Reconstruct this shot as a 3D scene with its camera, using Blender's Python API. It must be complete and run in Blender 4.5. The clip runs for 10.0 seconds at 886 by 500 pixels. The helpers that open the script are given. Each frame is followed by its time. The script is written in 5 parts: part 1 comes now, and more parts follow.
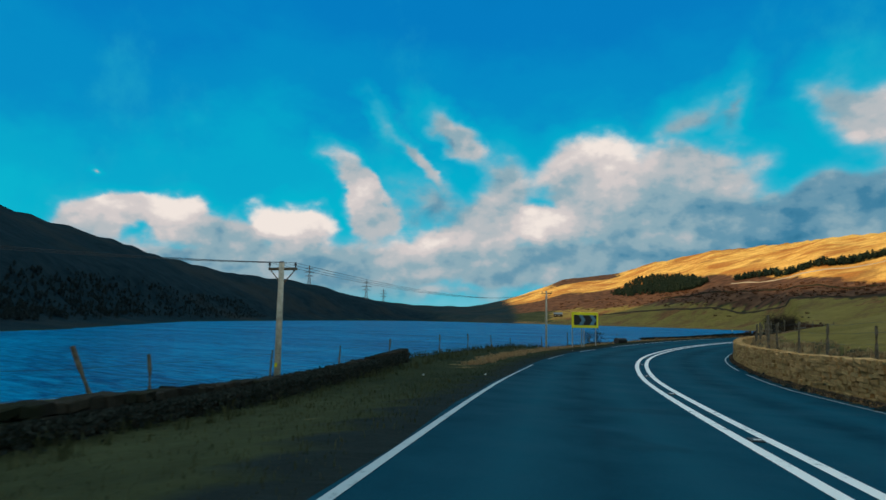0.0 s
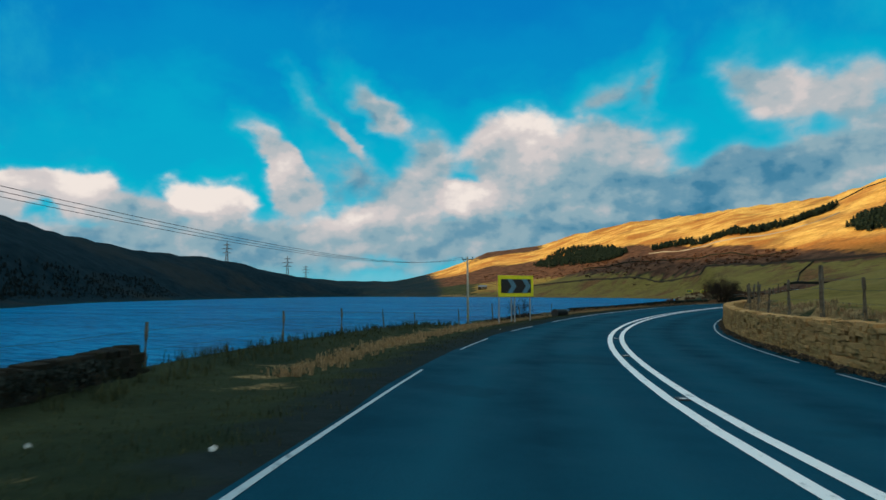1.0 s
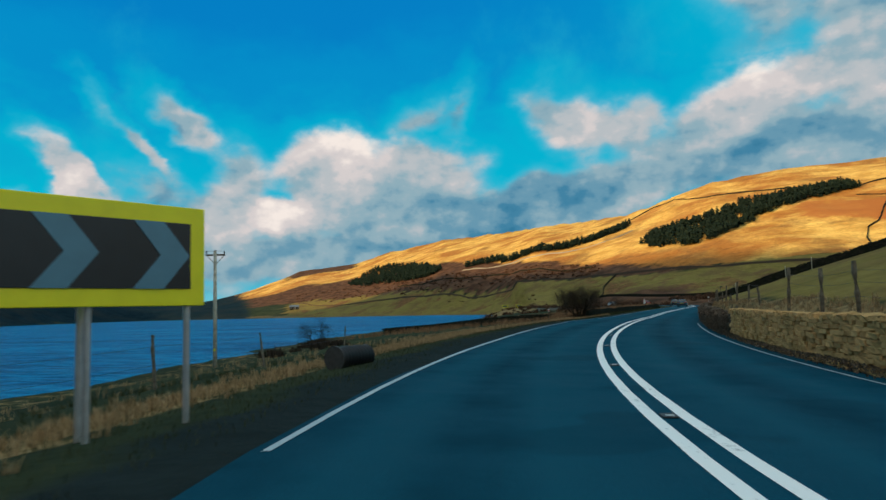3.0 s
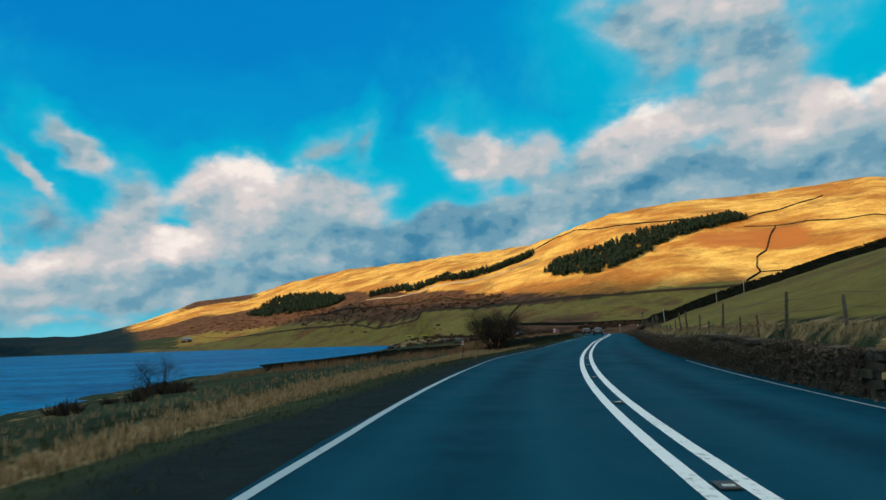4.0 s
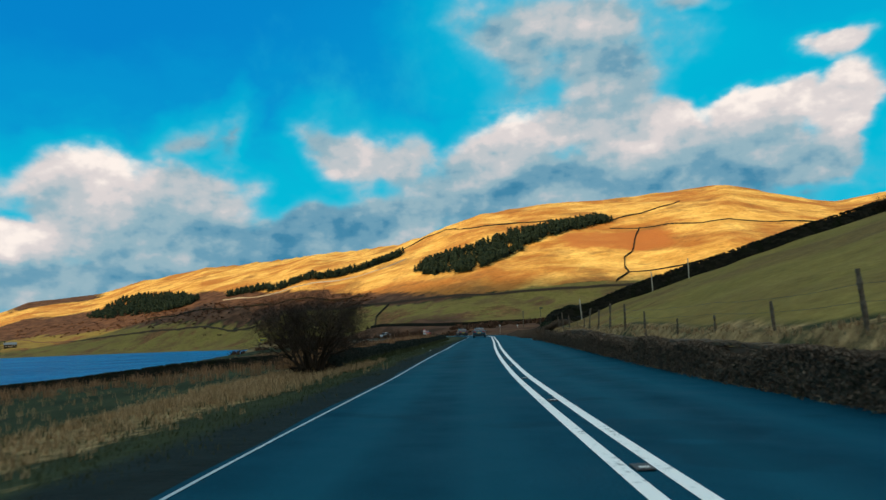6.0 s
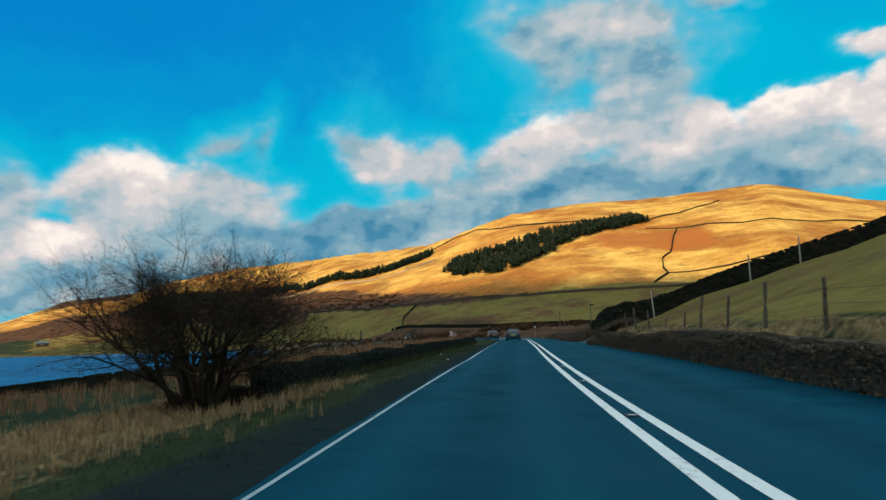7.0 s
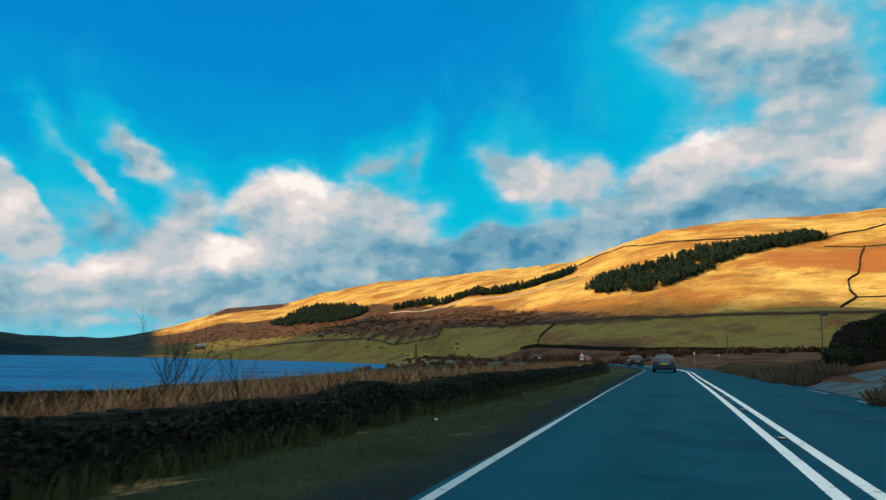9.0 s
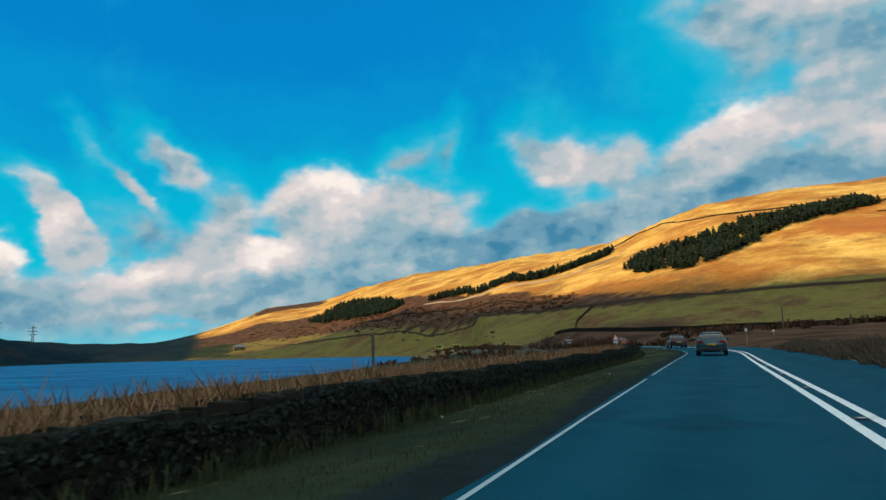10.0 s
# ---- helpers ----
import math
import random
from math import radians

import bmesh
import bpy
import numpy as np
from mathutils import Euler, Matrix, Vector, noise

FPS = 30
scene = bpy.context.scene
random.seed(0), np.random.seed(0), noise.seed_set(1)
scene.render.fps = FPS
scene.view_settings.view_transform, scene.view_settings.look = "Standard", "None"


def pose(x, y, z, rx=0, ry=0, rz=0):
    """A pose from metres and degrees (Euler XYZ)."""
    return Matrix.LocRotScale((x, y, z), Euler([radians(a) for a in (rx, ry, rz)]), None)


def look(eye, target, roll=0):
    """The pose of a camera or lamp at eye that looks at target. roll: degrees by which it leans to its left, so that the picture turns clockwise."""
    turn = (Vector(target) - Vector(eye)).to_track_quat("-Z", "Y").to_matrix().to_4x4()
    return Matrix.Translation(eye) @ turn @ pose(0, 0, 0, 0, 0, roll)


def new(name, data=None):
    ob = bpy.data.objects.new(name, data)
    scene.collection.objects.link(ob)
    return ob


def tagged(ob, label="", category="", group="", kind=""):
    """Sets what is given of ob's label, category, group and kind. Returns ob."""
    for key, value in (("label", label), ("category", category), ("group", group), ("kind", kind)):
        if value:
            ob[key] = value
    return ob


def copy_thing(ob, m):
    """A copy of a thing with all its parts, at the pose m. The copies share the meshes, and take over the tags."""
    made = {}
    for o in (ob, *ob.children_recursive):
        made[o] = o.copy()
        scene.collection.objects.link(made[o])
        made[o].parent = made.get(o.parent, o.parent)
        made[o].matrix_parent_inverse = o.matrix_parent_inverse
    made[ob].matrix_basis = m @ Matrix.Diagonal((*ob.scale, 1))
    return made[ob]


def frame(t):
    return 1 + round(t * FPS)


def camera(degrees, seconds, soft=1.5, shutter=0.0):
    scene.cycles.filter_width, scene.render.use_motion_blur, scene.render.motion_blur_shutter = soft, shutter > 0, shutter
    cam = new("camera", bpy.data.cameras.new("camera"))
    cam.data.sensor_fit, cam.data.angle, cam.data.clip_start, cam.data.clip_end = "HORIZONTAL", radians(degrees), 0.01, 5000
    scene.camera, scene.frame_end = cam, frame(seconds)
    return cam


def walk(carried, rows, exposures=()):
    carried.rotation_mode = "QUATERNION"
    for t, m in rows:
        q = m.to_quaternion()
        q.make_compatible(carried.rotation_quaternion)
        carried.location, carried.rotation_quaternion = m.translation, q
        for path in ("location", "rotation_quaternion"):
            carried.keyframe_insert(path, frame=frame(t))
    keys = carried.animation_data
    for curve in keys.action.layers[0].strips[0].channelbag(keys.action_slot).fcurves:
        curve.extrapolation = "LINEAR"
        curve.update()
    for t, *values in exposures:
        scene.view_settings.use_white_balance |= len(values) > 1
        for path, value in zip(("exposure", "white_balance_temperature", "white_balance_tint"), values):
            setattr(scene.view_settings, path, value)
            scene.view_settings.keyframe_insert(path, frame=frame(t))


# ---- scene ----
# camera: carried in a car along the left lane of a lakeside road
cam = camera(65.54, 10.0, soft=1.5, shutter=0.12)
walk(cam, [
    (0.0, pose(0.00, -0.00, 1.19, 95.68, -1.04, 40.42)),
    (0.5, pose(-3.42, 5.70, 1.05, 94.83, -0.59, 37.04)),
    (1.0, pose(-6.83, 11.66, 0.89, 93.62, 0.24, 34.26)),
    (1.5, pose(-10.08, 17.89, 0.72, 92.80, 1.11, 31.25)),
    (2.0, pose(-13.16, 24.32, 0.64, 92.62, 1.59, 27.56)),
    (2.5, pose(-15.83, 30.74, 0.61, 93.54, 1.85, 23.37)),
    (2.7, pose(-16.74, 33.30, 0.60, 94.10, 1.74, 21.64)),
    (3.8, pose(-20.63, 48.57, 0.63, 96.92, 1.81, 12.62)),
    (4.0, pose(-21.03, 51.47, 0.65, 97.24, 2.13, 11.21)),
    (4.5, pose(-21.77, 58.78, 0.69, 97.39, 2.50, 7.47)),
    (5.0, pose(-22.17, 66.06, 0.73, 97.22, 2.46, 4.03)),
    (5.5, pose(-22.32, 73.51, 0.76, 97.06, 2.62, 1.29)),
    (5.7, pose(-22.36, 76.50, 0.77, 96.95, 2.55, 0.40)),
    (6.8, pose(-22.31, 92.70, 0.72, 97.02, 2.02, 1.73)),
    (7.0, pose(-22.22, 95.59, 0.70, 97.24, 2.03, 2.90)),
    (7.5, pose(-21.94, 102.79, 0.70, 97.64, 1.40, 7.68)),
    (8.0, pose(-21.58, 109.88, 0.78, 98.26, -0.03, 13.28)),
    (8.5, pose(-21.16, 116.77, 0.85, 98.67, -1.06, 14.65)),
    (9.0, pose(-20.86, 123.46, 0.90, 98.90, -0.87, 14.67)),
    (9.5, pose(-20.56, 129.94, 0.92, 98.61, 0.19, 15.20)),
    (10.0, pose(-20.24, 136.29, 0.95, 98.13, 1.80, 18.15)),
], exposures=[(0.0, 0.06), (2.5, 0.10), (4.5, 0.2), (7.0, 0.26), (8.5, 0.32), (10.0, 0.22)])

# ---------------------------------------------------------------- sky, sun
SUN_AZ, SUN_EL = -145.0, 13.0          # degrees clockwise from +y, degrees up


def link(tree, a, b):
    tree.links.new(a, b)


def way_to(az, el):
    az, el = radians(az), radians(el)
    return Vector((math.sin(az) * math.cos(el), math.cos(az) * math.cos(el), math.sin(el)))


# clouds by bearing, height, half width, half height (degrees), lean, density, light
WEST_BANK = (
    (-64.2, 7.7, 3.6, 1.0, 4, 1.3, 1),
    (-60.6, 7.0, 3.0, 1.2, -5, 1.2, 0.9),
    (-67.9, 6.6, 2.6, 1.4, 4, 1.2, 0.8),
    (-57.3, 6.1, 2.1, 1.2, 3, 1, 0.5),
    (-53.0, 7.2, 2.3, 1.5, 2, 1.5, 1.15),
    (-62.4, 3.9, 8.5, 1.5, 2, 1, 0.55),
    (-56.0, 3.3, 3.8, 0.9, 1, 0.9, 0.62),
    (-51.8, 4.6, 4.9, 1.2, 1, 0.8, 0.33),
    (-47.2, 10.1, 3.4, 1.0, -51, 1.1, 0.85),
    (-46.7, 8.1, 2.0, 1.7, 2, 1.1, 0.8),
    (-42.5, 13.1, 3.5, 0.6, -46, 0.75, 0.62),
    (-39.0, 14.6, 3.4, 1.0, -40, 0.9, 0.62),
    (-42.1, 9.8, 2.6, 1.9, 1, 0.6, 0.35),
    (-68.2, 10.5, 0.3, 0.2, 7, 0.6, 0.8),
)
MIDDLE_BANK = (
    (-28.6, 12.4, 3.5, 2.0, -2, 1.3, 0.95),
    (-20.6, 12.1, 3.1, 1.8, -3, 0.9, 0.68),
    (-20.6, 15.8, 2.5, 1.0, 31, 0.5, 0.45),
    (-31.8, 8.1, 3.1, 1.4, -1, 1.4, 1.15),
    (-39.4, 6.5, 4.4, 1.3, 6, 1.3, 1.05),
    (-37.1, 8.7, 3.6, 1.8, 15, 1, 0.68),
    (-26.5, 9.7, 3.4, 2.1, -2, 1.1, 0.85),
    (-23.1, 8.4, 5.3, 2.6, -2, 1.1, 0.52),
    (-18.7, 6.5, 5.8, 2.1, -2, 1, 0.26),
    (-27.7, 5.1, 9.0, 1.8, -1, 1, 0.34),
    (-36.1, 4.3, 8.4, 1.5, -0, 1, 0.55),
    (-42.7, 3.7, 4.2, 1.1, 1, 0.7, 0.3),
    (-38.9, 1.6, 8.0, 0.6, 0, 0.45, 0.6),
    (-34.3, 11.7, 2.4, 1.5, -34, 0.7, 0.5),
)
EAST_BANK = (
    (-7.2, 14.3, 3.1, 2.2, -1, 1, 0.85),
    (-9.8, 16.0, 1.7, 1.9, 19, 0.6, 0.45),
    (-3.7, 14.2, 2.5, 2.1, -2, 1, 0.72),
    (6.7, 15.6, 5.3, 1.9, 10, 1.1, 0.88),
    (13.8, 16.6, 3.3, 2.2, -7, 1, 0.6),
    (14.2, 14.2, 2.3, 1.2, -6, 1.1, 0.88),
    (18.8, 15.1, 2.7, 1.9, -8, 1.3, 0.9),
    (18.0, 13.2, 3.6, 1.0, -7, 1, 0.7),
    (25.9, 15.7, 3.5, 1.2, -2, 1.4, 1),
    (24.2, 13.6, 3.6, 1.5, -9, 1.1, 0.52),
    (25.6, 12.0, 2.0, 0.5, 0, 1, 0.82),
    (28.1, 11.8, 3.0, 2.0, -9, 1.1, 0.45),
    (31.3, 15.2, 1.9, 2.4, -12, 1.3, 0.88),
    (31.1, 11.8, 1.1, 1.6, -10, 1.1, 0.92),
)
HIGH_VEIL = (
    (31.1, 19.3, 2.1, 0.9, 10, 1.2, 0.95),
    (12.6, 23.3, 6.5, 3.1, -8, 0.75, 0.58),
    (6.5, 23.6, 4.5, 3.3, -23, 0.6, 0.5),
    (14.0, 24.0, 2.8, 1.6, -8, 0.8, 0.62),
    (15.2, 19.9, 3.5, 2.2, -8, 0.9, 0.5),
    (20.5, 24.4, 2.6, 0.7, -2, 0.6, 0.6),
    (7.8, 13.0, 8.4, 1.4, -2, 1, 0.36),
    (22.8, 11.6, 7.9, 1.2, -8, 1, 0.42),
    (2.8, 11.3, 6.1, 1.5, -3, 0.9, 0.4),
    (-4.4, 9.6, 5.5, 1.6, -2, 0.9, 0.5),
    (-10.9, 8.8, 7.5, 1.4, -1, 0.9, 0.26),
    (-23.4, 10.3, 6.4, 2.6, 1, 1.1, 0.62),
    (-17.8, 16.6, 0.8, 1.6, -12, 0.5, 0.45),
    (-14.0, 6.0, 12.0, 3.2, 4, 0.9, 0.36),
    (14.0, 10.8, 15.0, 2.2, 2, 0.9, 0.5),
    (-45.0, 3.8, 13.0, 2.2, 0, 0.75, 0.6),
)


def build_sky():
    world = bpy.data.worlds.new("sky")
    scene.world = world
    world.use_nodes = True
    t = world.node_tree
    t.nodes.clear()
    node = t.nodes.new
    out, back = node("ShaderNodeOutputWorld"), node("ShaderNodeBackground")
    link(t, back.outputs[0], out.inputs[0])
    sky = node("ShaderNodeTexSky")
    sky.sky_type, sky.sun_disc = "NISHITA", False
    sky.sun_elevation, sky.sun_rotation = radians(SUN_EL), radians(SUN_AZ)
    sky.air_density, sky.dust_density, sky.ozone_density = 1.0, 0.3, 3.0
    way = node("ShaderNodeTexCoord").outputs["Generated"]
    sep = node("ShaderNodeSeparateXYZ")
    link(t, way, sep.inputs[0])
    z = sep.outputs[2]

    def op(kind, a, b=None, c=None):
        m = node("ShaderNodeMath")
        m.operation = kind
        for slot, v in zip(m.inputs, (a, b, c)):
            if v is None:
                continue
            if isinstance(v, (int, float)):
                slot.default_value = v
            else:
                link(t, v, slot)
        return m.outputs[0]

    def mapped(v, a, b, c=0.0, d=1.0):
        m = node("ShaderNodeMapRange")
        m.interpolation_type = "SMOOTHSTEP"
        link(t, v, m.inputs[0])
        for k, x in enumerate((a, b, c, d)):
            m.inputs[k + 1].default_value = x
        return m.outputs[0]

    def fbm(scale, detail, rough, stretch=(1, 1, 1), shift=(0, 0, 0)):
        m = node("ShaderNodeMapping")
        m.inputs["Location"].default_value, m.inputs["Scale"].default_value = shift, stretch
        link(t, way, m.inputs[0])
        n = node("ShaderNodeTexNoise")
        n.inputs["Scale"].default_value, n.inputs["Detail"].default_value, n.inputs["Roughness"].default_value = scale, detail, rough
        link(t, m.outputs[0], n.inputs["Vector"])
        return n

    def mix(fac, a, b):
        m = node("ShaderNodeMix")
        m.data_type = "RGBA"
        for slot, v in ((m.inputs["Factor"], fac), (m.inputs["A"], a), (m.inputs["B"], b)):
            if isinstance(v, tuple):
                slot.default_value = (*v, 1)
            elif isinstance(v, float):
                slot.default_value = v
            else:
                link(t, v, slot)
        return m.outputs["Result"]

    def ramp(v, stops):
        r = node("ShaderNodeValToRGB")
        r.color_ramp.interpolation = "EASE"
        link(t, v, r.inputs[0])
        e = r.color_ramp.elements
        e[0].position, e[0].color = stops[0][0], (*stops[0][1], 1)
        e[1].position, e[1].color = stops[-1][0], (*stops[-1][1], 1)
        for p, c in stops[1:-1]:
            e.new(p).color = (*c, 1)
        return r.outputs[0]

    # bearing and height in degrees, ruffled by noise at two sizes
    flat = node("ShaderNodeCombineXYZ")
    link(t, op("MULTIPLY", op("ARCTAN2", sep.outputs[0], sep.outputs[1]), 57.29578), flat.inputs[0])
    link(t, op("MULTIPLY", op("ARCSINE", z), 57.29578), flat.inputs[1])
    where = flat.outputs[0]
    for scale, much in ((9.0, 5.0), (34.0, 1.5)):
        shake = node("ShaderNodeVectorMath")
        shake.operation = "MULTIPLY_ADD"
        link(t, fbm(scale, 3.0, 0.55, (1, 1, 1.5)).outputs["Color"], shake.inputs[0])
        shake.inputs[1].default_value, shake.inputs[2].default_value = (much, much * 0.7, 0), (-much / 2, -much * 0.35, 0)
        moved = node("ShaderNodeVectorMath")
        link(t, where, moved.inputs[0])
        link(t, shake.outputs[0], moved.inputs[1])
        where = moved.outputs[0]

    def bank(rows):
        """The clouds' density, and their light weighed by it."""
        dense, solid, share, shine = None, 0.0004, 0.02, 0.009
        for az, el, wide, high, lean, thick, light in rows:
            m = node("ShaderNodeMapping")
            m.vector_type = "TEXTURE"
            m.inputs["Location"].default_value = (az, el, 0)
            m.inputs["Rotation"].default_value = (0, 0, radians(lean))
            m.inputs["Scale"].default_value = (wide * 1.45, high * 1.55, 1)
            link(t, where, m.inputs[0])
            ln = node("ShaderNodeVectorMath")
            ln.operation = "LENGTH"
            link(t, m.outputs[0], ln.inputs[0])
            d = op("MULTIPLY_ADD", ln.outputs["Value"], -thick, thick)
            w = op("POWER", op("MAXIMUM", op("ADD", d, 0.22), 0.0), 1.6)
            solid = op("ADD", op("POWER", op("MAXIMUM", d, 0.0), 2.0), solid)
            xyz = node("ShaderNodeSeparateXYZ")
            link(t, m.outputs[0], xyz.inputs[0])
            glow = op("MULTIPLY_ADD", xyz.outputs[1], 0.16, light)
            share, shine = op("ADD", w, share), op("MULTIPLY_ADD", w, glow, shine)
            dense = d if dense is None else op("MAXIMUM", dense, d)
        full = op("SQRT", op("MAXIMUM", op("SUBTRACT", solid, 0.0004), 0.0))
        return op("ADD", op("MINIMUM", dense, 0.0), full), op("DIVIDE", shine, share)

    body, light = bank(WEST_BANK + MIDDLE_BANK + EAST_BANK + HIGH_VEIL)
    fluff = fbm(12.0, 7.0, 0.50, (1, 1, 1.4))
    # broken sunlit cloud over the rest of the sky: unseen, added as fill light
    rest = op("MAXIMUM", op("MAXIMUM", mapped(sep.outputs[1], 0.22, -0.2), mapped(z, 0.46, 0.66)), mapped(sep.outputs[0], 0.60, 0.78))
    broken = op("MULTIPLY_ADD", op("SUBTRACT", fbm(2.6, 6.0, 0.55, (1, 1, 2.2)).outputs[0], 0.5), 2.2, 0.42)
    body = op("MAXIMUM", op("MAXIMUM", body, -1.0), op("MULTIPLY_ADD", op("ADD", broken, 0.5), rest, -0.5))
    ruffle = op("SUBTRACT", fluff.outputs[0], 0.5)
    dens = op("MULTIPLY_ADD", ruffle, 1.05, body)
    # clear sky, paler towards the horizon and round the clouds, with faint streaks
    height = op("ADD", z, op("MULTIPLY", op("SUBTRACT", fbm(3.2, 5.0, 0.6, (1, 1, 1.6)).outputs[0], 0.5), 0.34))
    blue = ramp(height, ((0.0, (0.34, 0.58, 0.64)), (0.04, (0.12, 0.50, 0.60)), (0.10, (0.0, 0.45, 0.60)), (0.20, (0.0, 0.36, 0.57)), (0.31, (0.0, 0.22, 0.53)), (0.42, (0.0, 0.155, 0.50)), (0.60, (0.0, 0.12, 0.42))))
    dim = node("ShaderNodeVectorMath")
    dim.operation = "SCALE"
    link(t, sky.outputs[0], dim.inputs[0])
    dim.inputs["Scale"].default_value = 0.09
    clear = mix(0.98, dim.outputs[0], blue)
    clear = mix(op("MULTIPLY", mapped(body, -0.75, 0.05), 0.6), clear, (0.0, 0.44, 0.59))
    east = op("MULTIPLY", mapped(sep.outputs[0], -0.35, 0.30), mapped(z, 0.60, 0.30))
    clear = mix(op("MULTIPLY", east, 0.75), clear, (0.0, 0.41, 0.58))
    streak = mapped(fbm(5.0, 7.0, 0.62, (1.0, 1.0, 0.8), (3, 1, 2)).outputs[0], 0.52, 0.76)
    clear = mix(op("MULTIPLY", streak, 0.45), clear, (0.02, 0.42, 0.57))
    # cloud tone: lit lobes, grey-blue shade, billows modelled by the light from the upper left
    edge = op("SUBTRACT", fluff.outputs[0], fbm(12.0, 7.0, 0.50, (1, 1, 1.4), (0.010, 0.006, -0.016)).outputs[0])
    coarse = op("SUBTRACT", fbm(11.0, 4.0, 0.5, (1, 1, 1.9), (1, 5, 2)).outputs[0], 0.5)
    light = op("ADD", light, op("MULTIPLY_ADD", edge, 1.3, op("MULTIPLY", coarse, 0.9)))
    light = op("MAXIMUM", light, op("MULTIPLY", rest, 0.8))
    tone = ramp(op("MULTIPLY", light, 0.8), ((0.0, (0.025, 0.155, 0.27)), (0.13, (0.05, 0.205, 0.33)), (0.26, (0.125, 0.285, 0.39)), (0.42, (0.25, 0.385, 0.45)), (0.60, (0.44, 0.475, 0.50)), (0.74, (0.61, 0.565, 0.56)), (0.94, (0.84, 0.755, 0.70))))
    tone = mix(op("MULTIPLY", rest, mapped(light, 0.35, 0.8, 0.0, 0.55)), tone, (1.10, 1.18, 1.16))
    thin = mix(mapped(dens, 0.02, 0.55), (0.06, 0.44, 0.60), tone)
    cover = op("MULTIPLY", mapped(dens, -0.12, 0.42), mapped(z, 0.004, 0.05))
    link(t, mix(cover, clear, thin), back.inputs[0])
    back.inputs[1].default_value = 1.0


build_sky()
sun = new("sun", bpy.data.lights.new("sun", "SUN"))
sun.data.energy, sun.data.angle, sun.data.color = 5.2, radians(0.8), (1.0, 0.69, 0.33)
sun.matrix_world = look(way_to(SUN_AZ, SUN_EL) * 900, (0, 0, 0))
scene.view_settings.exposure = 0.0

# ---------------------------------------------------------------- the lie of the land
WATER = -4.0
ORIGIN = (-21.0, 80.0)


def smooth(a, b, x):
    t = np.clip((np.asarray(x, float) - a) / (b - a), 0, 1)
    return t * t * (3 - 2 * t)


# centre line of the road: x over y, then the far bend by points
ROAD_Y = np.arange(-5.0, 196.0, 10.0)
ROAD_X = np.array([5.3, -0.55, -6.15, -11.5, -15.8, -18.4, -19.9, -20.72, -21.03, -21.05, -20.82, -20.41, -19.92, -19.36,
                   -18.82, -18.25, -17.66, -17.02, -16.4, -15.9, -15.6])
HEIGHT_Y = (-40, 0, 20, 40, 60, 80, 100, 120, 150, 190, 230, 300, 420)
HEIGHT_Z = (0.1, 0, -.52, -.61, -.50, -.42, -.46, -.29, -.15, -.01, .15, .4, .5)
BANK = (-.015, -.019, -.030, -.025, -.028, -.033, -.014, -.002, -.004, -.009, -.007, -.005, 0)


def centre_line():
    ys = np.arange(-5.0, 196.0, 2.0)
    coef = np.polynomial.chebyshev.Chebyshev.fit(ROAD_Y, ROAD_X, 9)
    near = [(coef(y), y) for y in ys]
    d = np.array(near[1]) - near[0]
    d /= np.linalg.norm(d)
    back = [tuple(np.array(near[0]) - d * k + np.array((0.002, 0.0)) * k * k) for k in range(60, 0, -2)]
    far = [(-16.1, 207), (-17.6, 221), (-20.6, 238), (-27, 258), (-38, 282), (-53, 307), (-68, 333), (-80, 360), (-90, 398), (-103, 450), (-126, 520)]
    pts, ctrl = [], [near[-6], near[-1], *far]
    for k in range(1, len(ctrl) - 2):
        p0, p1, p2, p3 = (np.array(c) for c in ctrl[k - 1:k + 3])
        n = max(2, int(np.linalg.norm(p2 - p1) / 3))
        for j in range(1, n + 1):
            u = j / n
            pts.append(tuple(0.5 * (2 * p1 + (p2 - p0) * u + (2 * p0 - 5 * p1 + 4 * p2 - p3) * u * u + (3 * p1 - p0 - 3 * p2 + p3) * u ** 3)))
    return np.array(back + near + pts)


LINE = centre_line()
SEG = np.diff(LINE, axis=0)
SEG_LEN = np.linalg.norm(SEG, axis=1)
TANGENT = np.vstack([SEG[:1], (SEG[1:] / SEG_LEN[1:, None] + SEG[:-1] / SEG_LEN[:-1, None]), SEG[-1:]])
TANGENT /= np.linalg.norm(TANGENT, axis=1)[:, None]
RIGHT = np.stack([TANGENT[:, 1], -TANGENT[:, 0]], 1)
ALONG = np.concatenate([[0], np.cumsum(SEG_LEN)])
HALF_LEFT, HALF_RIGHT = 3.55, 3.85            # centre line to the two edge lines
EDGE_Y = (0, 22, 40, 59, 68, 80, 88, 104, 125, 132, 147, 200)
EDGE_OFF = (3.78, 3.70, 3.47, 3.27, 3.40, 3.54, 3.52, 3.32, 3.20, 3.30, 3.46, 3.55)
WEAR_Y = (0, 14, 18, 28, 50, 58, 68, 74, 88, 100, 115, 122, 128, 135, 138, 160)
WEAR_WIDE = (.055, .045, .028, .020, .045, .055, .050, .020, .020, .024, .036, .024, .055, .055, .030, .026)


def left_edge(y):
    return -float(np.interp(y, EDGE_Y, EDGE_OFF))



